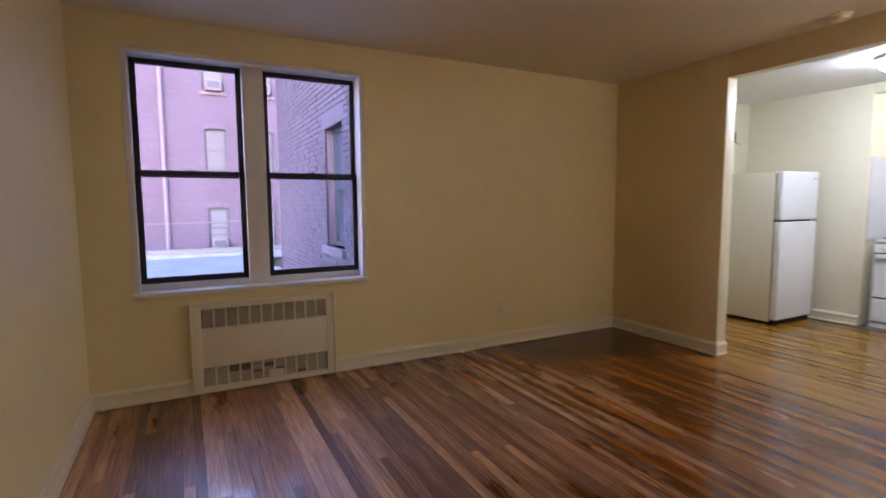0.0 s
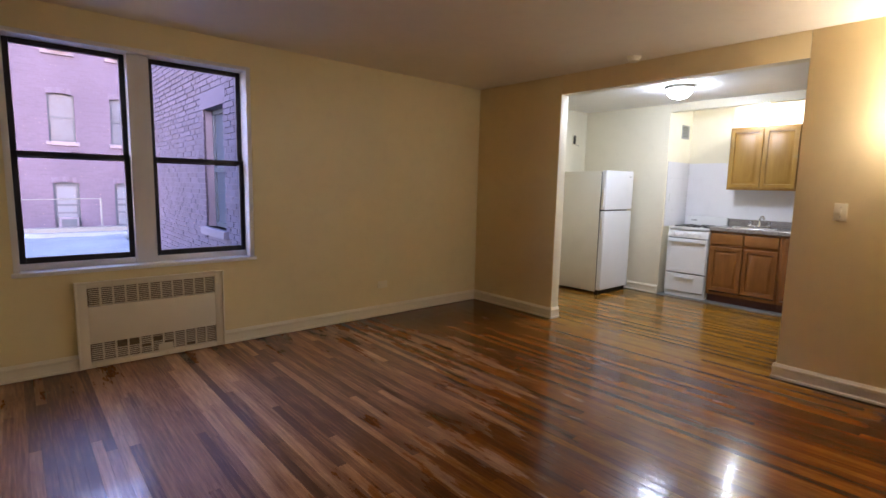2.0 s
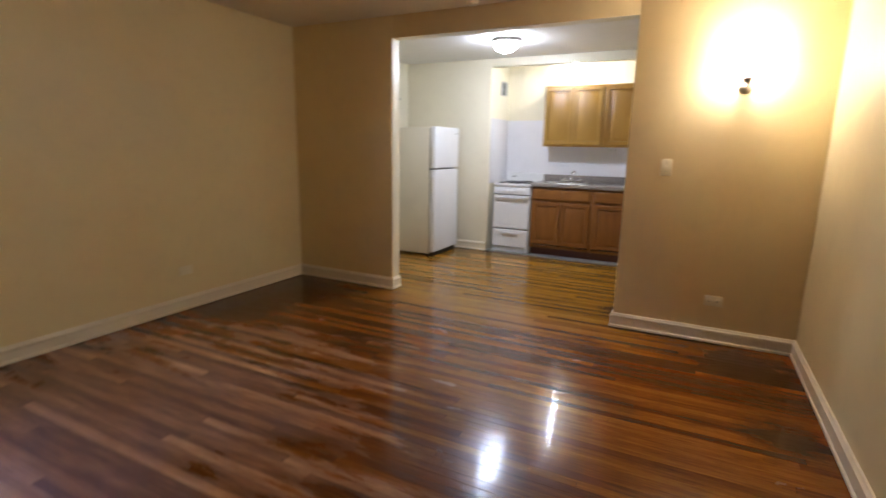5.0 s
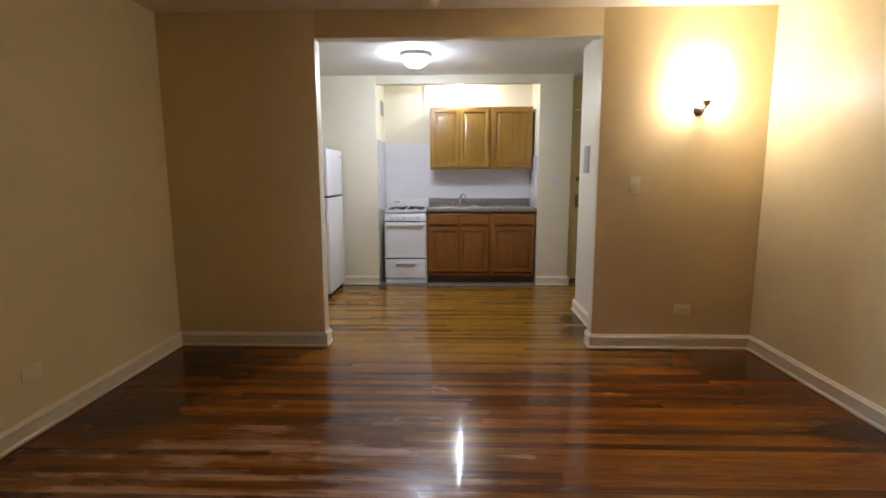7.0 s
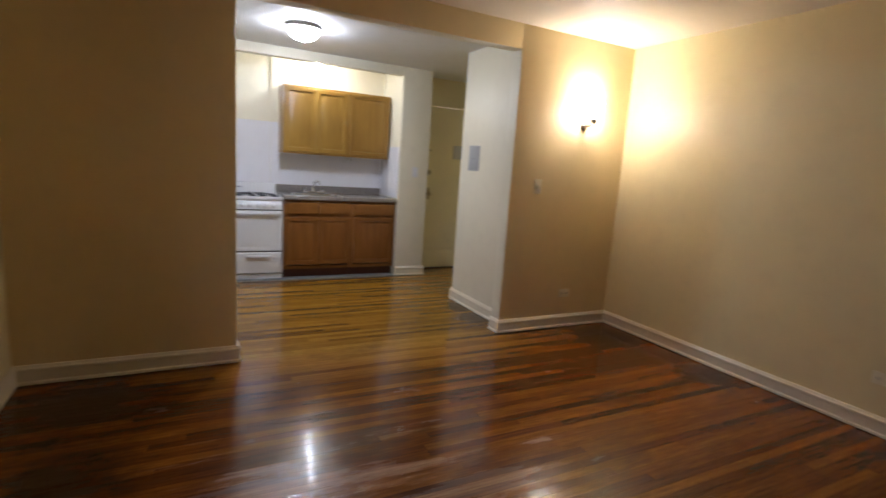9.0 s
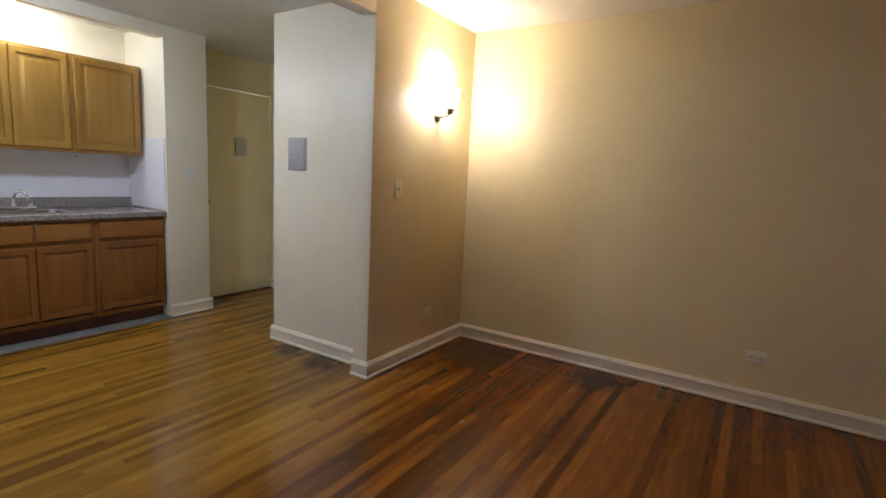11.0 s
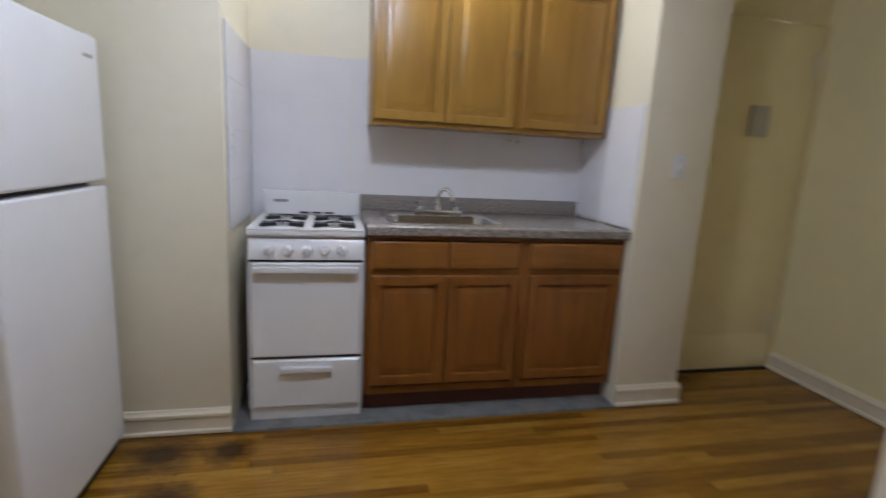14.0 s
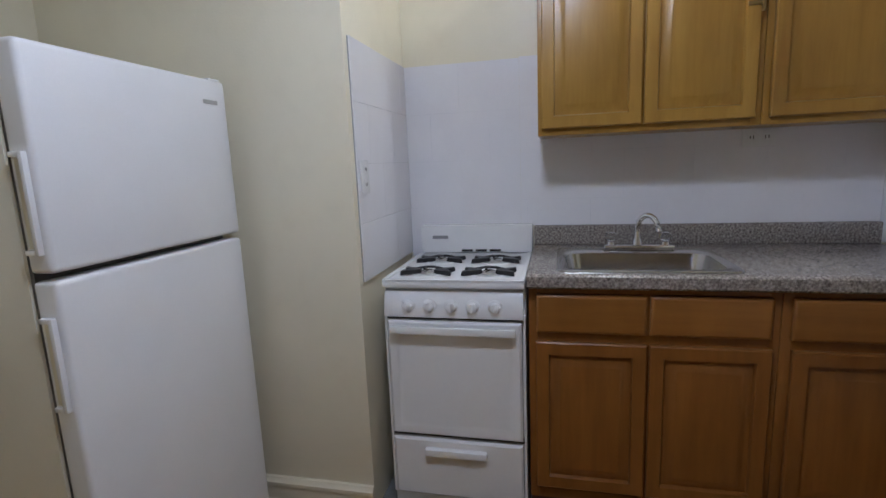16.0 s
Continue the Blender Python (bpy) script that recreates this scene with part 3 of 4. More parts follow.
sm = thing("smoke_detector", (-0.165, 1.178, CEIL), "small round ivory smoke detector on the ceiling", "smoke detector")
part("base", lathe(bmesh.new(), (-0.165, 1.178, CEIL), ((0.056, -0.001), (0.056, -0.014), (0.05, -0.018))), M_PLATE, sm)
part("cover", lathe(bmesh.new(), (-0.165, 1.178, CEIL), ((0.046, -0.018), (0.044, -0.036), (0.03, -0.044))), M_PLATE, sm)

# ---- wall sconce ----
SX, SY, SZ = 0.0, -0.679, 1.735
sc = thing("wall_sconce", (SX, SY, SZ), "brushed nickel wall sconce with a lit frosted glass cup", "wall lamp")
part("wall_plate", lathe(bmesh.new(), (SX, SY, SZ), ((0.038, -0.001), (0.038, -0.010), (0.030, -0.020), (0.014, -0.028)), "x"), M_NICKEL, sc)
part("arm", tube(bmesh.new(), ((SX - 0.02, SY, SZ), (SX - 0.06, SY, SZ - 0.004), (SX - 0.09, SY, SZ + 0.002), (SX - 0.105, SY, SZ + 0.018), (SX - 0.108, SY, SZ + 0.04)), 0.009), M_NICKEL, sc)
part("socket_cup", lathe(bmesh.new(), (SX - 0.108, SY, SZ + 0.032), ((0.010, -0.022), (0.020, -0.016), (0.026, 0.0), (0.033, 0.018), (0.030, 0.022))), M_NICKEL, sc)
part("glass_shade", lathe(bmesh.new(), (SX - 0.108, SY, SZ + 0.055), ((0.028, 0), (0.048, 0.025), (0.058, 0.07), (0.064, 0.125), (0.060, 0.125), (0.050, 0.06), (0.036, 0.016), (0.004, 0.012))), M_SCONCE, sc, "lit frosted glass cup")

part("bulb", lathe(bmesh.new(), (SX - 0.108, SY, SZ + 0.075), ((0.008, 0), (0.014, 0.02), (0.027, 0.055), (0.024, 0.075), (0.008, 0.088))), M_FILAMENT, sc, "lit bulb")

# ---- kitchen lights ----
KL = (1.165, 1.39, KCEIL)
kl = thing("ceiling_light", KL, "lit frosted glass dome ceiling light with a white ring", "ceiling light")
part("ring", lathe(bmesh.new(), KL, ((0.12, -0.001), (0.138, -0.003), (0.142, -0.022), (0.134, -0.034), (0.112, -0.034))), M_WHITE, kl, "white enamel ring")
part("glass_dome", lathe(bmesh.new(), KL, ((0.126, -0.035), (0.120, -0.058), (0.100, -0.090), (0.070, -0.112), (0.032, -0.124), (0.008, -0.127))), M_DOME, kl, "lit frosted glass dome")
part("finial", lathe(bmesh.new(), KL, ((0.007, -0.126), (0.010, -0.136), (0.004, -0.146))), M_NICKEL, kl)
AB = (2.42, 0.965, KCEIL)
al = thing("alcove_light", AB, "bare lit bulb in a white ceiling holder above the cabinets", "ceiling light")
part("holder", lathe(bmesh.new(), AB, ((0.055, -0.001), (0.052, -0.015), (0.026, -0.03), (0.022, -0.05))), M_WHITE, al)
part("bulb", lathe(bmesh.new(), AB, ((0.015, -0.05), (0.032, -0.075), (0.036, -0.095), (0.026, -0.118), (0.006, -0.126))), M_BULB, al, "lit bulb")

# ---- refrigerator ----
FX0, FX1, FYF, FYB, FZ = 1.425, 2.078, 2.315, 3.06, 1.566
fr = thing("refrigerator", ((FX0 + FX1) / 2, (FYF + FYB) / 2, 0), "white top-freezer refrigerator with two closed doors", "refrigerator")
part("body", boxes((FX0, FX1, FYF + 0.075, FYB, 0.035, FZ - 0.012), bev=0.006), M_FRSIDE, fr, "white cabinet side with yellowish light in its colour")
part("gasket", boxes((FX0 + 0.008, FX1 - 0.008, FYF + 0.064, FYF + 0.076, 0.07, FZ - 0.02)), M_GASKET, fr)
part("kick_plate", boxes((FX0 + 0.01, FX1 - 0.01, FYF + 0.03, FYF + 0.08, 0.006, 0.065)), M_DARK, fr, "black toe grille")
for k, (z0, z1, h0, h1) in enumerate(((1.078, FZ, 1.12, 1.34), (0.062, 1.060, 0.76, 0.98))):
    bm = box(bmesh.new(), FX0, FX1, FYF, FYF + 0.064, z0, z1, 0.012, 3)
    d = part("freezer_door" if k == 0 else "fridge_door", bm, M_FRIDGE, fr, "white textured door")
    hb = boxes((FX0 - 0.012, FX0 + 0.004, FYF + 0.014, FYF + 0.026, h0, h1), (FX0 - 0.012, FX0 + 0.004, FYF + 0.026, FYF + 0.052, h0, h0 + 0.012),
               (FX0 - 0.012, FX0 + 0.004, FYF + 0.026, FYF + 0.052, h1 - 0.012, h1), bev=0.003)
    part("handle", hb, M_WHITE, d, "white side handle")
    part("grip_recess", boxes((FX0 - 0.002, FX0 + 0.004, FYF + 0.028, FYF + 0.048, h0 + 0.014, h1 - 0.014)), M_FRSIDE, d)
    if k == 0:
        part("badge", boxes((FX1 - 0.11, FX1 - 0.045, FYF - 0.0012, FYF + 0.002, FZ - 0.075, FZ - 0.063)), M_GREY, d, "small grey badge")
part("hinge_cover", boxes((FX1 - 0.06, FX1 - 0.006, FYF + 0.01, FYF + 0.11, FZ - 0.011, FZ + 0.008), bev=0.004), M_WHITE, fr)
for x in (FX0 + 0.05, FX1 - 0.05):
    for y in (FYF + 0.1, FYB - 0.06):
        part("foot", lathe(bmesh.new(), (x, y, 0.001), ((0.018, 0), (0.018, 0.012), (0.010, 0.014), (0.010, 0.036)), steps=12), M_DARK, fr)

# ---- gas range ----
AT = Vector((0, 0.02, 0))      # range, cabinets and worktop
RY0, RY1, RX, RXB = 1.345, 1.838, 2.20, 2.765
rg = thing("gas_range", ((RX + RXB) / 2, (RY0 + RY1) / 2, 0.013), "narrow white enamel gas range with four burners", "gas range")
part("body", boxes((RX + 0.02, RXB, RY0, RY1, 0.02, 0.862), bev=0.003), M_WHITE, rg)
part("base_rail", boxes((RX, RX + 0.03, RY0 + 0.004, RY1 - 0.004, 0.014, 0.072), bev=0.003), M_WHITE, rg)
bm = boxes((RX - 0.014, RXB - 0.02, RY0, RY1, 0.862, 0.885), bev=0.006)
part("cooktop", bm, M_WHITE, rg, "white enamel cooktop")
part("cooktop_rim", boxes((RX - 0.014, RX + 0.004, RY0 + 0.002, RY1 - 0.002, 0.885, 0.892), (RX + 0.004, RXB - 0.04, RY0 + 0.002, RY0 + 0.018, 0.885, 0.892),
                          (RX + 0.004, RXB - 0.04, RY1 - 0.018, RY1 - 0.002, 0.885, 0.892), bev=0.002), M_WHITE, rg)
bg = boxes((RXB - 0.045, RXB + 0.005, RY0, RY1, 0.886, 1.010), bev=0.010)
bgo = part("backguard", bg, M_WHITE, rg, "white backguard with a small badge")
part("badge", boxes((RXB - 0.0475, RXB - 0.044, RY1 - 0.125, RY1 - 0.055, 0.950, 0.964)), M_INK, bgo, "small grey maker's badge")
for k in range(3):
    y = RY1 - 0.185 - k * 0.062
    part("vent_slot", boxes((RXB - 0.0480, RXB - 0.0440, y - 0.048, y, 0.893, 0.902)), M_DARK, rg, "black vent slot")
for bx, by in ((2.31, 1.478), (2.31, 1.702), (2.53, 1.478), (2.53, 1.702)):
    part("drip_bowl", lathe(bmesh.new(), (bx, by, 0.8855), ((0.062, 0), (0.060, 0.004), (0.05, 0.0025), (0.04, 0.001), (0.03, 0.001)), steps=24), M_WHITE, rg, "white enamel drip bowl")
    part("burner", lathe(bmesh.new(), (bx, by, 0.887), ((0.030, 0), (0.032, 0.006), (0.022, 0.011), (0.008, 0.012)), steps=20), M_STEEL, rg, "round steel burner cap")
    g = bmesh.new()
    for s in (-1, 1):
        # forked wing casting that narrows towards the burner
        fork = ((0.013, 0.030), (0.034, 0.058), (0.045, 0.082), (0.058, 0.104), (0.034, 0.103), (0.012, 0.088), (0.0, 0.080))
        v = [(bx + 0.8 * p, by + s * 0.9 * q) for p, q in fork] + [(bx - 0.8 * p, by + s * 0.9 * q) for p, q in fork[-2::-1]]
        lo = [g.verts.new((p[0], p[1], 0.888)) for p in v]
        hi = [g.verts.new((p[0] * 0.92 + bx * 0.08, p[1] * 0.97 + by * 0.03, 0.903)) for p in v]
        g.faces.new(lo), g.faces.new(hi)
        for q in range(len(v)):
            g.faces.new((lo[q], lo[(q + 1) % len(v)], hi[(q + 1) % len(v)], hi[q]))
    tube(g, [(bx + 0.020, by - 0.050, 0.900), (bx + 0.036, by - 0.018, 0.903), (bx + 0.036, by + 0.018, 0.903), (bx + 0.020, by + 0.050, 0.900)], 0.005, 6)
    tube(g, [(bx + 0.036, by, 0.904), (bx + 0.012, by + 0.004, 0.908), (bx - 0.010, by + 0.010, 0.906)], 0.004, 6)
    bmesh.ops.recalc_face_normals(g, faces=g.faces)
    part("grate", g, M_IRON, rg, "black cast-iron grate")
cp = bmesh.new()
cps = ((RX + 0.012, 0.756), (RX - 0.020, 0.760), (RX - 0.022, 0.768), (RX - 0.006, 0.840), (RX + 0.002, 0.848), (RX + 0.02, 0.850))
for y in (RY0 + 0.006, RY1 - 0.006):
    cp.faces.new([cp.verts.new((x, y, z)) for x, z in cps])
cp.verts.ensure_lookup_table()
n = len(cps)
for i in range(n):
    cp.faces.new((cp.verts[i], cp.verts[(i + 1) % n], cp.verts[n + (i + 1) % n], cp.verts[n + i]))
bmesh.ops.recalc_face_normals(cp, faces=cp.faces)
cpo = part("control_panel", cp, M_WHITE, rg, "sloped white control panel")
for y in (1.749, 1.672, 1.596, 1.522, 1.447):
    kb = lathe(bmesh.new(), (RX - 0.013, y - 0.003, 0.800), ((0.025, 0.0), (0.023, -0.005), (0.018, -0.008), (0.016, -0.019), (0.011, -0.022)), "x", 18)
    box(kb, RX - 0.040, RX - 0.024, y - 0.007, y + 0.001, 0.785, 0.815, 0.002)
    part("knob", kb, M_WHITE, cpo, "round white knob")
od = part("oven_door", panel(bmesh.new(), RX + 0.02, RY0 + 0.012, RY1 - 0.012, 0.318, 0.747, ((0, 0), (0, 0.03), (0.008, 0.038), (0.03, 0.038), (0.034, 0.036), (0.05, 0.036))), M_WHITE, rg, "plain white oven door")
part("handle", boxes((RX - 0.048, RX - 0.028, RY0 + 0.03, RY1 - 0.03, 0.706, 0.732), (RX - 0.03, RX - 0.017, RY0 + 0.035, RY0 + 0.06, 0.706, 0.724), (RX - 0.03, RX - 0.017, RY1 - 0.06, RY1 - 0.035, 0.706, 0.724), bev=0.005), M_WHITE, od, "long white bar handle")
dw = part("broiler_drawer", panel(bmesh.new(), RX + 0.02, RY0 + 0.012, RY1 - 0.012, 0.078, 0.304, ((0, 0), (0, 0.03), (0.008, 0.037), (0.05, 0.037))), M_WHITE, rg, "white broiler drawer")
part("handle", boxes((RX - 0.040, RX - 0.016, 1.482, 1.705, 0.248, 0.274), bev=0.006), M_WHITE, dw)
for z0, z1 in ((0.304, 0.319), (0.747, 0.756)):
    part("shadow_gap", boxes((RX + 0.004, RX + 0.022, RY0 + 0.008, RY1 - 0.008, z0, z1)), M_DARK, rg)
for y in (RY0, RY1 - 0.008):
    part("side_trim", boxes((RX - 0.004, RX + 0.02, y, y + 0.008, 0.075, 0.766)), M_WHITE, rg)
for y in (RY0 + 0.03, RY1 - 0.06):
    part("leg", boxes((RX + 0.05, RX + 0.08, y, y + 0.03, 0.0125, 0.022)), M_DARK, rg)

# ---- oak cabinets ----
RAISED = ((0, 0), (0, 0.016), (0.004, 0.020), (0.042, 0.020), (0.046, 0.0055), (0.053, 0.005), (0.078, 0.0210), (0.084, 0.0220))
SLAB = ((0, 0), (0, 0.013), (0.006, 0.019), (0.012, 0.020))


def cabinet(name, x, xb, y0, y1, z0, z1, doors, drawers, material, label, toe=0.0):
    """Oak cabinet unit that faces -x, with a face frame and overlay doors."""
    c = thing(name, ((x + xb) / 2, (y0 + y1) / 2, z0 if toe == 0 else 0.013), label, "cabinet")
    b = boxes((x + 0.019, xb, y0, y0 + 0.016, z0 + toe, z1), (x + 0.019, xb, y1 - 0.016, y1, z0 + toe, z1), (x + 0.019, xb, y0 + 0.016, y1 - 0.016, z0 + toe, z0 + toe + 0.016),
              (xb - 0.008, xb, y0 + 0.016, y1 - 0.016, z0 + toe + 0.016, z1))
    if not toe:
        box(b, x + 0.019, xb - 0.008, y0 + 0.016, y1 - 0.016, z1 - 0.016, z1)
    part("body", b, material, c)
    mids = [(p[1] + q[0]) / 2 for p, q in zip(doors, doors[1:])]
    rows = [(x, x + 0.019, y0, y0 + 0.03, z0 + toe, z1), (x, x + 0.019, y1 - 0.03, y1, z0 + toe, z1), (x, x + 0.019, y0 + 0.03, y1 - 0.03, z0 + toe, z0 + toe + 0.035),
            (x, x + 0.019, y0 + 0.03, y1 - 0.03, z1 - 0.03, z1)]
    if drawers:
        rows.append((x, x + 0.019, y0 + 0.03, y1 - 0.03, drawers[0][2] - 0.04, drawers[0][2] + 0.012))
    for m in mids:
        rows.append((x + 0.0015, x + 0.018, m - 0.02, m + 0.02, z0 + toe + 0.035, z1 - 0.03))
    part("face_frame", boxes(*rows, bev=0.001), material, c)
    for a, b_, za, zb in doors:
        part("door", panel(bmesh.new(), x - 0.0005, a, b_, za, zb, RAISED), material, c, "raised-panel oak door")
    for a, b_, za, zb in drawers:
        part("drawer_front", panel(bmesh.new(), x - 0.0005, a, b_, za, zb, SLAB), M_OAKD, c, "plain oak drawer front")
    if toe:
        part("toe_board", boxes((x + 0.055, x + 0.07, y0, y1, z0 + 0.001, z0 + toe)), M_TOE, c, "dark red toe board")
    return c


BX = 2.205
DZ = (0.158, 0.686)
WZ = (0.718, 0.846)
cabinet("base_cabinet", BX, 2.755, 0.592, 1.334, 0.013, 0.878, [(0.612, 0.958, *DZ), (0.966, 1.312, *DZ)], [(0.618, 0.958, *WZ), (0.968, 1.309, *WZ)], M_OAKB, "reddish oak base cabinet with two doors under the sink", 0.095)
cabinet("base_cabinet", BX, 2.755, 0.066, 0.590, 0.013, 0.878, [(0.082, 0.560, *DZ)], [(0.080, 0.564, *WZ)], M_OAKB, "reddish oak base cabinet with one door and drawer", 0.095)
UX = 2.488
uc = cabinet("wall_cabinet", UX, AL_X - 0.026, 0.584, 1.310, 1.362, 2.094, [(0.604, 0.950, 1.386, 2.074), (0.958, 1.296, 1.386, 2.074)], [], M_OAKU, "honey oak wall cabinet with two raised-panel doors")
part("hinge", boxes((UX - 0.026, UX - 0.019, 0.606, 0.648, 1.735, 1.747), (UX - 0.03, UX - 0.019, 0.598, 0.608, 1.715, 1.767), bev=0.001), M_BRASS, uc, "small brass surface hinge")
cabinet("wall_cabinet", UX, AL_X - 0.026, 0.082, 0.582, 1.362, 2.094, [(0.098, 0.562, 1.386, 2.074)], [], M_OAKU, "honey oak wall cabinet with one raised-panel door")

# ---- worktop, sink, faucet ----
ct = thing("worktop", (2.46, 0.70, 0.879), "grey speckled laminate worktop with a backsplash lip", "worktop")
SKX, SKX1, SKY, SKY1 = 2.205, 2.632, 0.688, 1.245
CX, CY0, CY1 = 2.165, 0.065, 1.338
hx0, hx1, hy0, hy1 = SKX + 0.012, SKX1 - 0.012, SKY + 0.012, SKY1 - 0.012
bm = bmesh.new()
ringv = [[bm.verts.new((x, y, z)) for x, y in ((a, c), (b, c), (b, d), (a, d))] for z in (0.880, 0.918) for a, b, c, d in ((CX + 0.02, 2.755, CY0, CY1), (hx0, hx1, hy0, hy1))]
for p, q in ((0, 1), (1, 3), (3, 2), (2, 0)):
    for k in range(4):
        bm.faces.new((ringv[p][k], ringv[p][(k + 1) % 4], ringv[q][(k + 1) % 4], ringv[q][k]))
bmesh.ops.recalc_face_normals(bm, faces=bm.faces)
part("top", bm, M_GRANITE, ct)
bm = bmesh.new()
rows = []
prof = [(CX + 0.02, 0.918), (CX + 0.008, 0.9165), (CX + 0.001, 0.910), (CX, 0.90), (CX + 0.001, 0.877), (CX + 0.008, 0.870), (CX + 0.02, 0.868)]
for y in (CY0, CY1):
    rows.append([bm.verts.new((x, y, z)) for x, z in prof])
for i in range(len(prof)):
    j = (i + 1) % len(prof)
    bm.faces.new((rows[0][i], rows[0][j], rows[1][j], rows[1][i]))
bm.faces.new(rows[0]), bm.faces.new(rows[1])
bmesh.ops.recalc_face_normals(bm, faces=bm.faces)
part("front_edge", bm, M_GRANITE, ct, "rounded speckled front edge")
part("backsplash_lip", boxes((2.738, 2.7655, CY0, CY1, 0.919, 1.0), bev=0.004), M_GRANITE, ct)


def rounded(x0, x1, y0, y1, r, n=6):
    pts = []
    for cx, cy, a0 in ((x1 - r, y1 - r, 0), (x0 + r, y1 - r, 90), (x0 + r, y0 + r, 180), (x1 - r, y0 + r, 270)):
        for k in range(n + 1):
            a = radians(a0 + 90 * k / n)
            pts.append((cx + r * math.cos(a), cy + r * math.sin(a)))
    return pts


sk = thing("kitchen_sink", ((SKX + SKX1) / 2, (SKY + SKY1) / 2, 0.918), "stainless steel single-bowl sink set in the worktop", "sink")
bm = bmesh.new()
loops = []
for ins, z, r in ((0, 0.919, 0.03), (0.002, 0.924, 0.03), (0.024, 0.924, 0.05), (0.032, 0.920, 0.06), (0.042, 0.86, 0.06), (0.06, 0.765, 0.07), (0.10, 0.752, 0.06)):
    xr = SKX1 - ins - (0.075 if ins > 0.01 else 0)
    loops.append([bm.verts.new((x, y, z)) for x, y in rounded(SKX + ins, xr, SKY + ins, SKY1 - ins, r)])
for a, b in zip(loops, loops[1:]):
    for i in range(len(a)):
        bm.faces.new((a[i], a[(i + 1) % len(a)], b[(i + 1) % len(a)], b[i]))
bm.faces.new(loops[-1])
bmesh.ops.recalc_face_normals(bm, faces=bm.faces)
part("bowl", bm, M_STEEL, sk, "brushed steel bowl and rim")
part("drain", lathe(bmesh.new(), (2.40, 0.97, 0.7525), ((0.045, 0), (0.042, 0.004), (0.025, 0.001), (0.006, 0.0015)), steps=20), M_CHROME, sk)
fa = thing("faucet", (2.585, 0.945, 0.924), "chrome kitchen faucet with gooseneck spout and two clear handles", "faucet")
part("deck_plate", boxes((2.562, 2.612, 0.815, 1.068, 0.9245, 0.944), bev=0.007), M_CHROME, fa)
part("spout", tube(bmesh.new(), [(2.588, 0.945, 0.944), (2.588, 0.945, 1.0)] + [(2.588 - 0.030 * (1 - math.cos(radians(a))), 0.945 - 0.032 * (1 - math.cos(radians(a))), 1.0 + 0.058 * math.sin(radians(a))) for a in range(15, 166, 15)]
                   + [(2.527, 0.880, 1.002)], 0.0105, 14), M_CHROME, fa, "curved chrome spout")
part("spout_base", lathe(bmesh.new(), (2.588, 0.945, 0.944), ((0.02, 0), (0.018, 0.012), (0.012, 0.03), (0.011, 0.05)), steps=18), M_CHROME, fa)
M_ACRYL = clear_glass("clear_acrylic", 0.12)
for y in (0.845, 1.040):
    part("handle_stem", lathe(bmesh.new(), (2.588, y, 0.944), ((0.016, 0), (0.014, 0.010), (0.008, 0.014)), steps=16), M_CHROME, fa)
    part("handle", lathe(bmesh.new(), (2.588, y, 0.958), ((0.010, 0), (0.021, 0.006), (0.023, 0.022), (0.017, 0.032), (0.006, 0.033)), steps=8), M_ACRYL, fa, "clear faceted handle")

# ---- alcove floor, vent, wall tiles ----
AT = Vector((0, 0, 0))
structure("alcove_floor", boxes((KB_X - 0.028, AL_X, AL_Y0 + 0.001, AL_Y1 - 0.001, -0.05, 0.012), bev=0.003), M_CEMENT, "grey cement floor strip under the cabinets", "floor")
vt = thing("wall_vent", (2.60, AL_Y1, 2.09), "small grey louvred vent high in the alcove wall", "vent")
part("backing", boxes((2.505, 2.69, AL_Y1 - 0.003, AL_Y1 - 0.0008, 2.015, 2.17)), M_DARK, vt)
part("frame", boxes((2.495, 2.51, AL_Y1 - 0.010, AL_Y1 - 0.0008, 2.005, 2.18), (2.685, 2.70, AL_Y1 - 0.010, AL_Y1 - 0.0008, 2.005, 2.18),
                    (2.51, 2.685, AL_Y1 - 0.010, AL_Y1 - 0.0008, 2.005, 2.018), (2.51, 2.685, AL_Y1 - 0.010, AL_Y1 - 0.0008, 2.167, 2.18)), M_GREY, vt)
for k in range(8):
    z = 2.026 + k * 0.018
    part("slat", boxes((2.51, 2.685, AL_Y1 - 0.009, AL_Y1 - 0.004, z, z + 0.008)), M_GREY, vt)


def tile_field(name, axis, plane, out, u0, u1, z0, z1, tw, th, label, offset, grout=None):
    """Glazed tiles on a grout bed; each tile is a piece of its own."""
    t = thing(name, (plane, (u0 + u1) / 2, z0) if axis == "x" else ((u0 + u1) / 2, plane, z0), label, "wall tiles", kind="structure")

    def sl(a, b, za, zb, d0, d1):
        p, q = sorted((plane + out * d0, plane + out * d1))
        return (p, q, a, b, za, zb) if axis == "x" else (a, b, p, q, za, zb)
    part("grout_bed", boxes(sl(u0, u1, z0, z1, 0.0006, 0.0050 if grout else 0.0070)), grout or M_GROUT, t)
    row, z = 0, z1
    while z > z0 + 0.01:
        za = max(z0, z - th)
        a = u0 - (tw / 2 if (row + offset) % 2 else 0)
        while a < u1 - 0.004:
            p, q = max(a, u0), min(a + tw, u1)
            if q - p > 0.01:
                part("tile", boxes(sl(p + 0.0005, q - 0.0005, za + 0.0005, z - 0.0005, 0.004, 0.0078 + rr.uniform(0, 0.0005))), M_TILE, t)
            a += tw
        z, row = za, row + 1
    return t


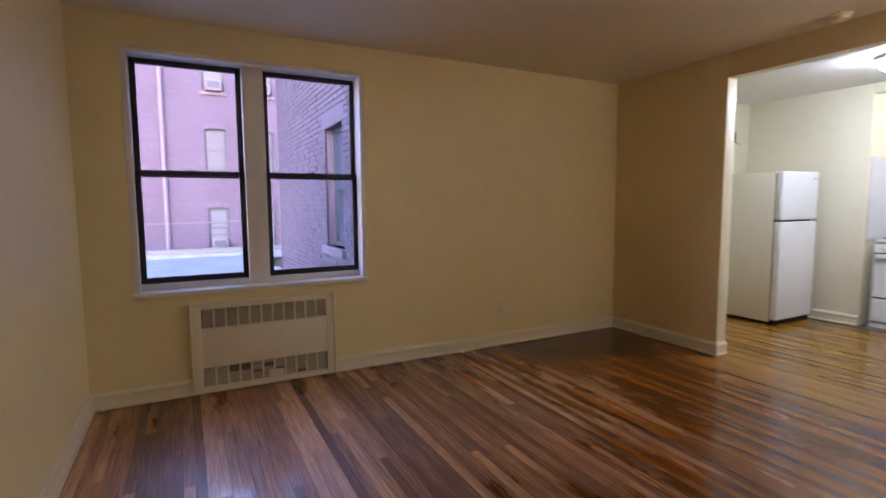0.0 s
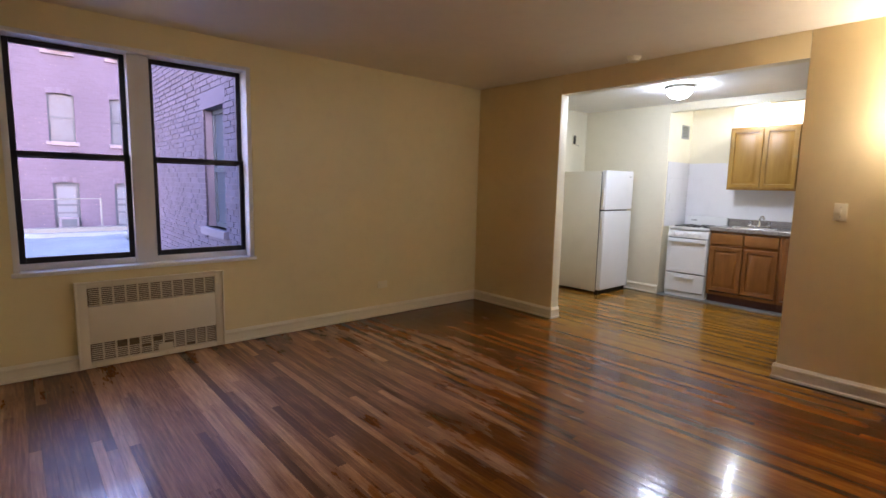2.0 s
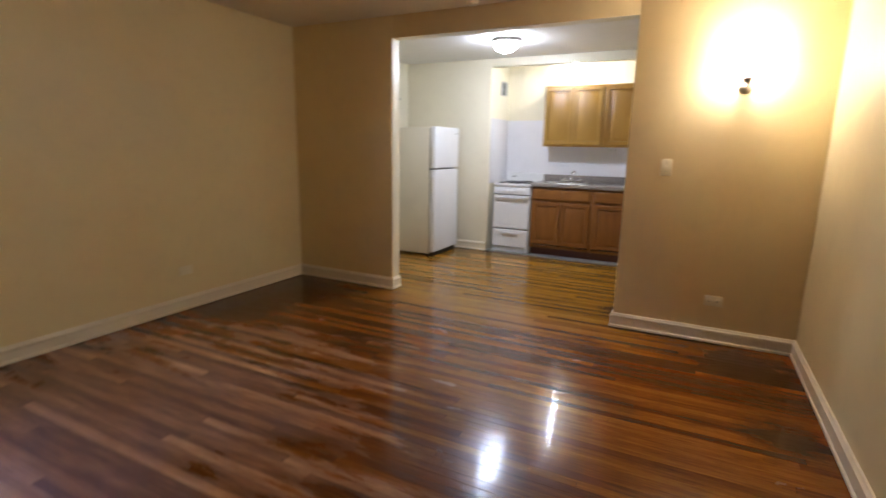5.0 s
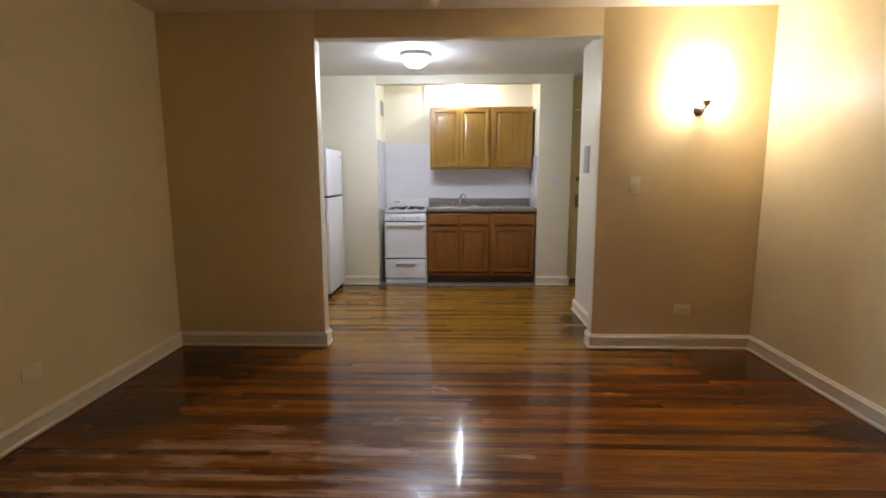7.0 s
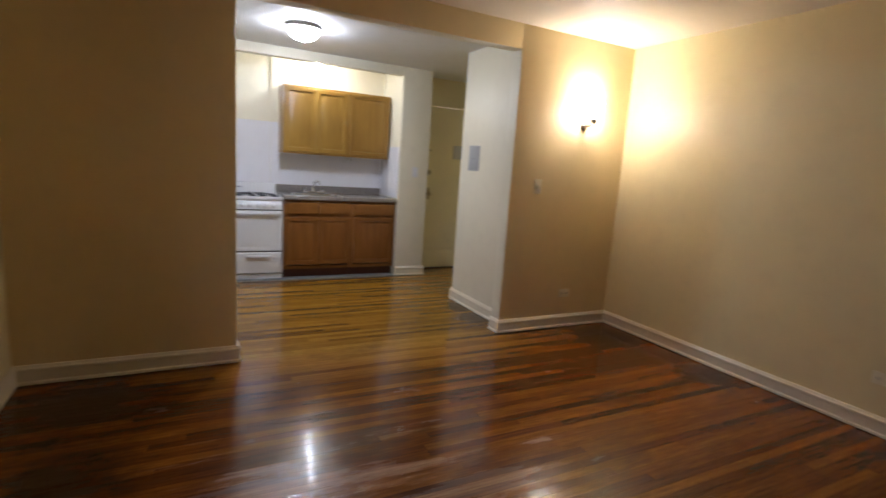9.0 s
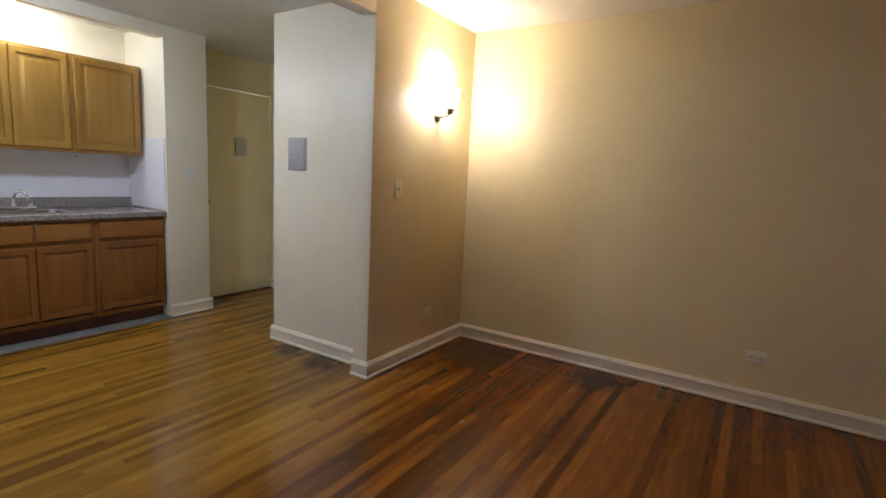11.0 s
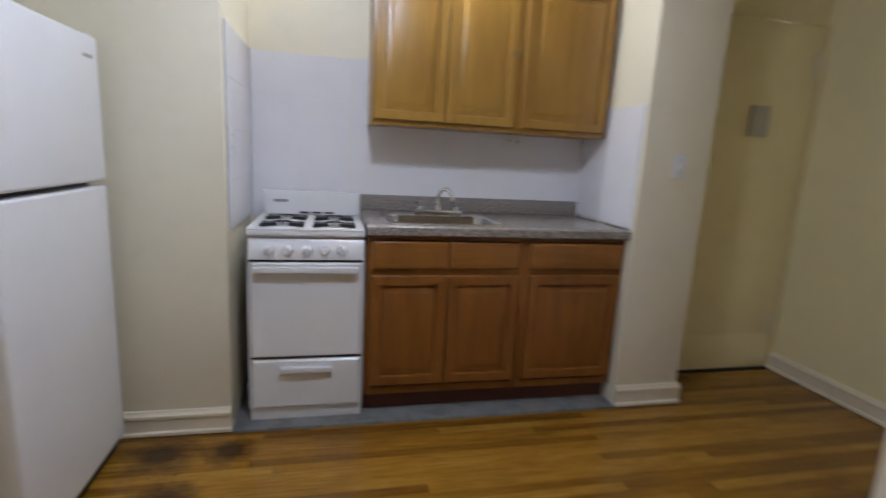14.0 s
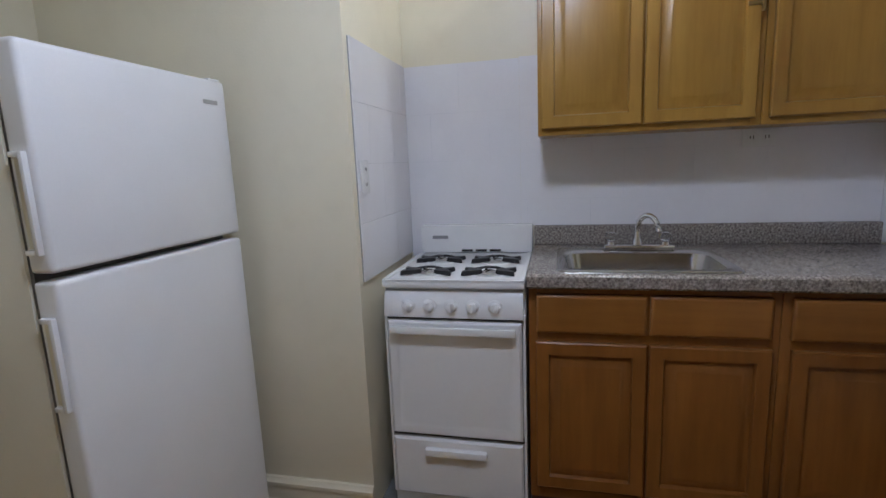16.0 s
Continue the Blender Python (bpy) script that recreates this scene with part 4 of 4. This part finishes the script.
tile_field("wall_tiles_range", "x", AL_X, -1, 1.416, AL_Y1 - 0.009, 0.86, 1.698, 0.26, 0.205, "white glazed tiles behind the range", 0)
tile_field("wall_tiles_sink", "x", AL_X - 0.025, -1, AL_Y0 + 0.009, 1.414, 1.0005, 1.698, 0.26, 0.195, "white glazed tiles behind the sink", 1)
tile_field("wall_tiles_north", "y", AL_Y1, -1, KB_X + 0.03, AL_X - 0.001, 0.88, 1.70, 0.26, 0.205, "white glazed tiles with dark hairline joints beside the range", 0, M_GREY)
tile_field("wall_tiles_south", "y", AL_Y0, 1, KB_X + 0.02, AL_X - 0.026, 0.925, 1.515, 0.26, 0.2, "white glazed tiles beside the worktop", 1)

# ---- fuse panel, wall hole, entrance door ----
fp = thing("fuse_panel", (0.807, PW_Y, 1.421), "grey steel fuse panel door flush on the wall", "fuse panel")
part("frame", boxes((0.714, 0.900, PW_Y + 0.0008, PW_Y + 0.006, 1.306, 1.537), bev=0.002), M_GREY, fp)
part("door", boxes((0.727, 0.887, PW_Y + 0.006, PW_Y + 0.010, 1.319, 1.524), bev=0.002), M_GREY, fp)
part("latch", boxes((0.782, 0.837, PW_Y + 0.010, PW_Y + 0.014, 1.384, 1.394), bev=0.001), M_GREY, fp)
part("label", boxes((0.777, 0.842, PW_Y + 0.0098, PW_Y + 0.0106, 1.414, 1.420)), M_INK, fp)
wb = thing("cable_box", (1.88, N_Y, 2.01), "small open dark cable box in the kitchen wall", "wall box")
part("recess", boxes((1.84, 1.90, N_Y - 0.003, N_Y + 0.001, 1.945, 2.065)), M_DARK, wb)
part("rim", boxes((1.83, 1.84, N_Y - 0.005, N_Y + 0.001, 1.935, 2.075), (1.90, 1.91, N_Y - 0.005, N_Y + 0.001, 1.935, 2.075), (1.84, 1.90, N_Y - 0.005, N_Y + 0.001, 1.935, 1.945)), M_PLATE, wb)
part("cable", tube(bmesh.new(), ((1.87, N_Y - 0.003, 1.96), (1.89, N_Y - 0.02, 1.94), (1.925, N_Y - 0.03, 1.925)), 0.003, 6), M_DARK, wb)

dx = DR_X
dr = thing("door_1", (dx, -0.82, 0), "closed cream painted entrance door with brass locks", "door", kind="structure")
part("leaf", boxes((dx, dx + 0.044, HL_Y + 0.03, -0.405, 0.012, 2.055), bev=0.003), M_DOOR, dr)
part("kick_plate", boxes((dx - 0.003, dx, HL_Y + 0.05, -0.425, 0.03, 0.235), bev=0.001), M_DOOR, dr, "cream painted kick plate")
part("head_trim", boxes((dx - 0.002, dx + 0.03, HL_Y + 0.028, -0.403, 2.059, 2.074), bev=0.001), M_DOOR, dr)
part("jamb", boxes((dx - 0.004, dx + 0.03, HL_Y + 0.001, HL_Y + 0.027, 0.003, 2.065), (dx - 0.004, dx + 0.03, -0.402, -0.372, 0.003, 2.065)), M_DOOR, dr)
part("threshold", boxes((dx - 0.02, dx + 0.044, HL_Y + 0.03, -0.405, 0.001, 0.011)), M_DARK, dr, "dark threshold")
for z in (1.85, 0.31):
    part("hinge_leaf", boxes((dx - 0.006, dx - 0.0005, HL_Y + 0.036, HL_Y + 0.075, z - 0.07, z + 0.07), bev=0.001), M_TRIM, dr)
    part("hinge", tube(bmesh.new(), ((dx - 0.012, HL_Y + 0.035, z - 0.075), (dx - 0.012, HL_Y + 0.035, z + 0.075)), 0.011, 10), M_DOOR, dr, "painted-over hinge")
part("door_chime", boxes((dx - 0.022, dx - 0.0005, -0.905, -0.79, 1.43, 1.60), bev=0.006), M_CHIME, dr, "dull cream door chime box")
part("deadbolt", lathe(bmesh.new(), (dx, -0.455, 1.242), ((0.03, -0.0005), (0.03, -0.010), (0.012, -0.014), (0.010, -0.03)), "x", 18), M_BRASS, dr, "aged brass deadbolt")
kn = part("knob", lathe(bmesh.new(), (dx, -0.455, 0.975), ((0.012, -0.001), (0.012, -0.03), (0.027, -0.042), (0.028, -0.056), (0.016, -0.066)), "x", 20), M_BRASS, dr, "aged brass knob")
part("knob_plate", boxes((dx - 0.005, dx - 0.0005, -0.485, -0.428, 0.90, 1.05), bev=0.002), M_BRASS, dr)
part("peephole", lathe(bmesh.new(), (dx, -0.47, 1.52), ((0.012, -0.0005), (0.010, -0.006), (0.004, -0.006)), "x", 12), M_BRASS, dr)

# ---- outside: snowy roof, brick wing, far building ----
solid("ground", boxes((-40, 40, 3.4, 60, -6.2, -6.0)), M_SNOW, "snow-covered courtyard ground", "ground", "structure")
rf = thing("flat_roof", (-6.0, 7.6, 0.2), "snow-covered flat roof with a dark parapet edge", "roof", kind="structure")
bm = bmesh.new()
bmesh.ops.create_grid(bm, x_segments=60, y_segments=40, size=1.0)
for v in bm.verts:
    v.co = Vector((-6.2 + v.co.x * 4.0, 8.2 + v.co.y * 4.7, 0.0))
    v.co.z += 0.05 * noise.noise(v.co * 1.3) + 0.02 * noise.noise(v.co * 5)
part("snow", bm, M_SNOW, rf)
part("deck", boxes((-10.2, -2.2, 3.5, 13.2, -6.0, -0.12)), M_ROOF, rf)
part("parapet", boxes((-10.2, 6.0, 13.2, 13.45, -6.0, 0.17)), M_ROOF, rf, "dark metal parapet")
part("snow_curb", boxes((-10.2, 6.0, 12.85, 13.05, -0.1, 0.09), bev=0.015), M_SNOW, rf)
part("guard_wire", tube(bmesh.new(), [(-9.5 + k * 0.5, 13.3, 0.80 + 0.0010 * (k - 7) ** 2) for k in range(15)], 0.012, 6), M_ROOF, rf, "thin dark guard wire")
for x in (-9.5, -2.5):
    part("guard_post", tube(bmesh.new(), ((x, 13.3, 0.17), (x, 13.3, 0.86)), 0.02, 8), M_ROOF, rf)

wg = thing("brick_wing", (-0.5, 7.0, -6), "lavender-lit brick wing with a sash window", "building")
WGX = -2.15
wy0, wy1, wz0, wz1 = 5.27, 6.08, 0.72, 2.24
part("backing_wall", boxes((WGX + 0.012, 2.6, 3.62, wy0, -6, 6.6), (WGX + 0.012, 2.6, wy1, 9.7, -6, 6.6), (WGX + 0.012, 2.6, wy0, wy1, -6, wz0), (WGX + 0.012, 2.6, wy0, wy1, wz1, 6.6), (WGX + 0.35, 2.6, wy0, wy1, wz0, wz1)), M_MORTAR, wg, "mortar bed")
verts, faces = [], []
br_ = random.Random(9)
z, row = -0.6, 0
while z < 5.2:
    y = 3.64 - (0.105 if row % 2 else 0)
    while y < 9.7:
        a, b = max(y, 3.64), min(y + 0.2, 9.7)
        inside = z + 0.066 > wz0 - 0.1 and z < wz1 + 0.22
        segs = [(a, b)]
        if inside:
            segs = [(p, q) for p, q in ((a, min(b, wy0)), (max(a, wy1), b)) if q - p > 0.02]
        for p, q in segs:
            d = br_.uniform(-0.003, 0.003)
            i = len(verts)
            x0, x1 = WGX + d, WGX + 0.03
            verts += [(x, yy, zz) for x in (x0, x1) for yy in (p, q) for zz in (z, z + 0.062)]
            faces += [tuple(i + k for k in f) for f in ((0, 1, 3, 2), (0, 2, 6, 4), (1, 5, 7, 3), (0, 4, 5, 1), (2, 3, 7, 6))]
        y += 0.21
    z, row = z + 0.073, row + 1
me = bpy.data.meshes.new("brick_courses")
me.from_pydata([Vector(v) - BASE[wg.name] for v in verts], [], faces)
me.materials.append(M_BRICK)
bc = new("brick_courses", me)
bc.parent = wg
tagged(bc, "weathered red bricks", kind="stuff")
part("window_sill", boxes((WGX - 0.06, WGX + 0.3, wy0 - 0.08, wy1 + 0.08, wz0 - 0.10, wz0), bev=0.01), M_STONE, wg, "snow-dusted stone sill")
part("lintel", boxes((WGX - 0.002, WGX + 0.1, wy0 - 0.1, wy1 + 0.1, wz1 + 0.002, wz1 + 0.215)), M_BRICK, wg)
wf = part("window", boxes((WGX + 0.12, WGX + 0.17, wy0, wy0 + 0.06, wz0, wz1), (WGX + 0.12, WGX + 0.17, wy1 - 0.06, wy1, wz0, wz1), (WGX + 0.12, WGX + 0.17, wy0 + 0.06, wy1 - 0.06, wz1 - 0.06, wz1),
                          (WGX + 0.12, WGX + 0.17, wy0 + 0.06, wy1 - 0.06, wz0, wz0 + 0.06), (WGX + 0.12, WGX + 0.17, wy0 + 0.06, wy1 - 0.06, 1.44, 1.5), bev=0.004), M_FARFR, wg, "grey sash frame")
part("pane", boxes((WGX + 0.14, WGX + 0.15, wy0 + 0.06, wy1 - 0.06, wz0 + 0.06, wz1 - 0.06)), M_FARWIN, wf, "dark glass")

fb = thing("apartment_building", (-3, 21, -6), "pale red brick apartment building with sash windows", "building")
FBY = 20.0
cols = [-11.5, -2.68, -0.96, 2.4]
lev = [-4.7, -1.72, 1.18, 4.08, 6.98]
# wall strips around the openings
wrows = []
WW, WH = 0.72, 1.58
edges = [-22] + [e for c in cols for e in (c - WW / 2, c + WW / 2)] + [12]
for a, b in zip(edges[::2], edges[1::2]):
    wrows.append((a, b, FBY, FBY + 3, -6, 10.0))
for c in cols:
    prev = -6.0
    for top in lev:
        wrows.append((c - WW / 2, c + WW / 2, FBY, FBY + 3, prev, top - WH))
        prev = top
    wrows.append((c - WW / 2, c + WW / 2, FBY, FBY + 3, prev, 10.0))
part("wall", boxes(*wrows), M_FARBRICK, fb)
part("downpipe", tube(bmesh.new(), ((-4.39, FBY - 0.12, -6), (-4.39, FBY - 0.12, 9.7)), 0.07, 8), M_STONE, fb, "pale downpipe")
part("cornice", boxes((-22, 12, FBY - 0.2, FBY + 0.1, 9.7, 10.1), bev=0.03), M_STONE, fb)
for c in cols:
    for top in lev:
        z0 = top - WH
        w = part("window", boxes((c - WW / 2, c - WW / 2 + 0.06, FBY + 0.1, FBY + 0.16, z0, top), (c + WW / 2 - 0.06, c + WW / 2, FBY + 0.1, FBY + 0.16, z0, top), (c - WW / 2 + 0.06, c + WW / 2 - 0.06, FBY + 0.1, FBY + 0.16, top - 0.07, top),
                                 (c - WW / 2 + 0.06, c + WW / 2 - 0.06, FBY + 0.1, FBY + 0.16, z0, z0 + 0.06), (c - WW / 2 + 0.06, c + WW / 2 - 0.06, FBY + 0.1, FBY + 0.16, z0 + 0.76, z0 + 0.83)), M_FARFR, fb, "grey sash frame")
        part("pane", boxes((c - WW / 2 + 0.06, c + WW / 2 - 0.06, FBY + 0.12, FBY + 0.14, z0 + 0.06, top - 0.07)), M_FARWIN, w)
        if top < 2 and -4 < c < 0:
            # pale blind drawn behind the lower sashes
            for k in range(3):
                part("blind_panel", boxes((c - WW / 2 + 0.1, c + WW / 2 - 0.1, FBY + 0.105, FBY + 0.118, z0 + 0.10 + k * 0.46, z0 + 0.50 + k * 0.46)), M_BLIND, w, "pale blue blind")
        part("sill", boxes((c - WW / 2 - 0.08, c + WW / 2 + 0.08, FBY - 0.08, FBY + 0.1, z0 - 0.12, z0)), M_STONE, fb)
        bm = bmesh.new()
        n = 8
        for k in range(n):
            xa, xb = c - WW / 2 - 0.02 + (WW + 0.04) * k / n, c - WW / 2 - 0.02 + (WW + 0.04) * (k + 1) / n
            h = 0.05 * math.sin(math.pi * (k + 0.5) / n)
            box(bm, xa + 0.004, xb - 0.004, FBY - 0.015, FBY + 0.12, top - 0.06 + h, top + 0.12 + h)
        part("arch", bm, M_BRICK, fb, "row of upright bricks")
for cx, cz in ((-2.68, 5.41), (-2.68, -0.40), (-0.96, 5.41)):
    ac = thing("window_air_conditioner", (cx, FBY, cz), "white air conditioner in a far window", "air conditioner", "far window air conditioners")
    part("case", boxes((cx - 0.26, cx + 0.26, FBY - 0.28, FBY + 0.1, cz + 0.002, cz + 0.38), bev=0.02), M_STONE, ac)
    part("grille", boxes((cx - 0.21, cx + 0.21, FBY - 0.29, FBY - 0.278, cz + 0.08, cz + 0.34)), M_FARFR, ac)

# ---- floor boards, last ----
fl = thing("floor", (-1, 1, 0), "worn varnished oak strip floor", "floor", kind="structure")
part("subfloor", boxes((W_X - 0.1, AL_X + 0.1, HL_Y - 0.1, N_Y + 0.1, -0.06, -0.007)), M_GAP, fl)
SW = 0.048
fr_ = random.Random(21)
lengths = [0.8, 1.1, 1.5, 2.0, 2.6]


def board_mesh(name, w, l, material):
    bm = box(bmesh.new(), -w / 2, w / 2, 0, l, -0.016, 0.0)
    top = [e for e in bm.edges if all(v.co.z > -0.001 for v in e.verts)]
    bmesh.ops.bevel(bm, geom=top, offset=0.0004, segments=1, affect="EDGES")
    me = bpy.data.meshes.new(name)
    bm.to_mesh(me), bm.free()
    me.materials.append(material)
    return me


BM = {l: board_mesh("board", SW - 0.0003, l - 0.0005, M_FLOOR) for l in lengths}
lv, lf, kv, kf = [], [], [], []


def joined(vs, fs, x, y0, y1):
    i = len(vs)
    w, b, zt = SW / 2 - 0.00015, 0.0004, fr_.uniform(-0.0003, 0.0002)
    vs += [(x - w + b, y0 + b, zt), (x + w - b, y0 + b, zt), (x + w - b, y1 - b, zt), (x - w + b, y1 - b, zt),
           (x - w, y0, zt - b), (x + w, y0, zt - b), (x + w, y1, zt - b), (x - w, y1, zt - b),
           (x - w, y0, -0.012), (x + w, y0, -0.012), (x + w, y1, -0.012), (x - w, y1, -0.012)]
    fs += [tuple(i + k for k in f) for f in ((0, 1, 2, 3), (4, 5, 1, 0), (5, 6, 2, 1), (6, 7, 3, 2), (7, 4, 0, 3), (8, 9, 5, 4), (9, 10, 6, 5), (10, 11, 7, 6), (11, 8, 4, 7))]


count = 0
x = W_X - 0.02 + SW / 2
while x < AL_X:
    living = x < 0.02
    y, end = (S_Y - 0.03, N_Y + 0.02) if living else (HL_Y - 0.02, N_Y + 0.02)
    y -= fr_.uniform(0, 1.0)
    while y < end:
        l = fr_.choice(lengths)
        a, b = max(y, (S_Y if living else HL_Y) - 0.03), min(y + l, end)
        if b - a > 0.03:
            if living and b - a > l - 0.001 and count < 300 and x > -3.9:
                o = new("board", BM[l])
                o.parent = fl
                o.location = Vector((x, a, fr_.uniform(-0.0003, 0.0002))) - BASE[fl.name]
                count += 1
            else:
                joined(*((lv, lf) if living else (kv, kf)), x, a, b - 0.0008)
        y += l
    x += SW
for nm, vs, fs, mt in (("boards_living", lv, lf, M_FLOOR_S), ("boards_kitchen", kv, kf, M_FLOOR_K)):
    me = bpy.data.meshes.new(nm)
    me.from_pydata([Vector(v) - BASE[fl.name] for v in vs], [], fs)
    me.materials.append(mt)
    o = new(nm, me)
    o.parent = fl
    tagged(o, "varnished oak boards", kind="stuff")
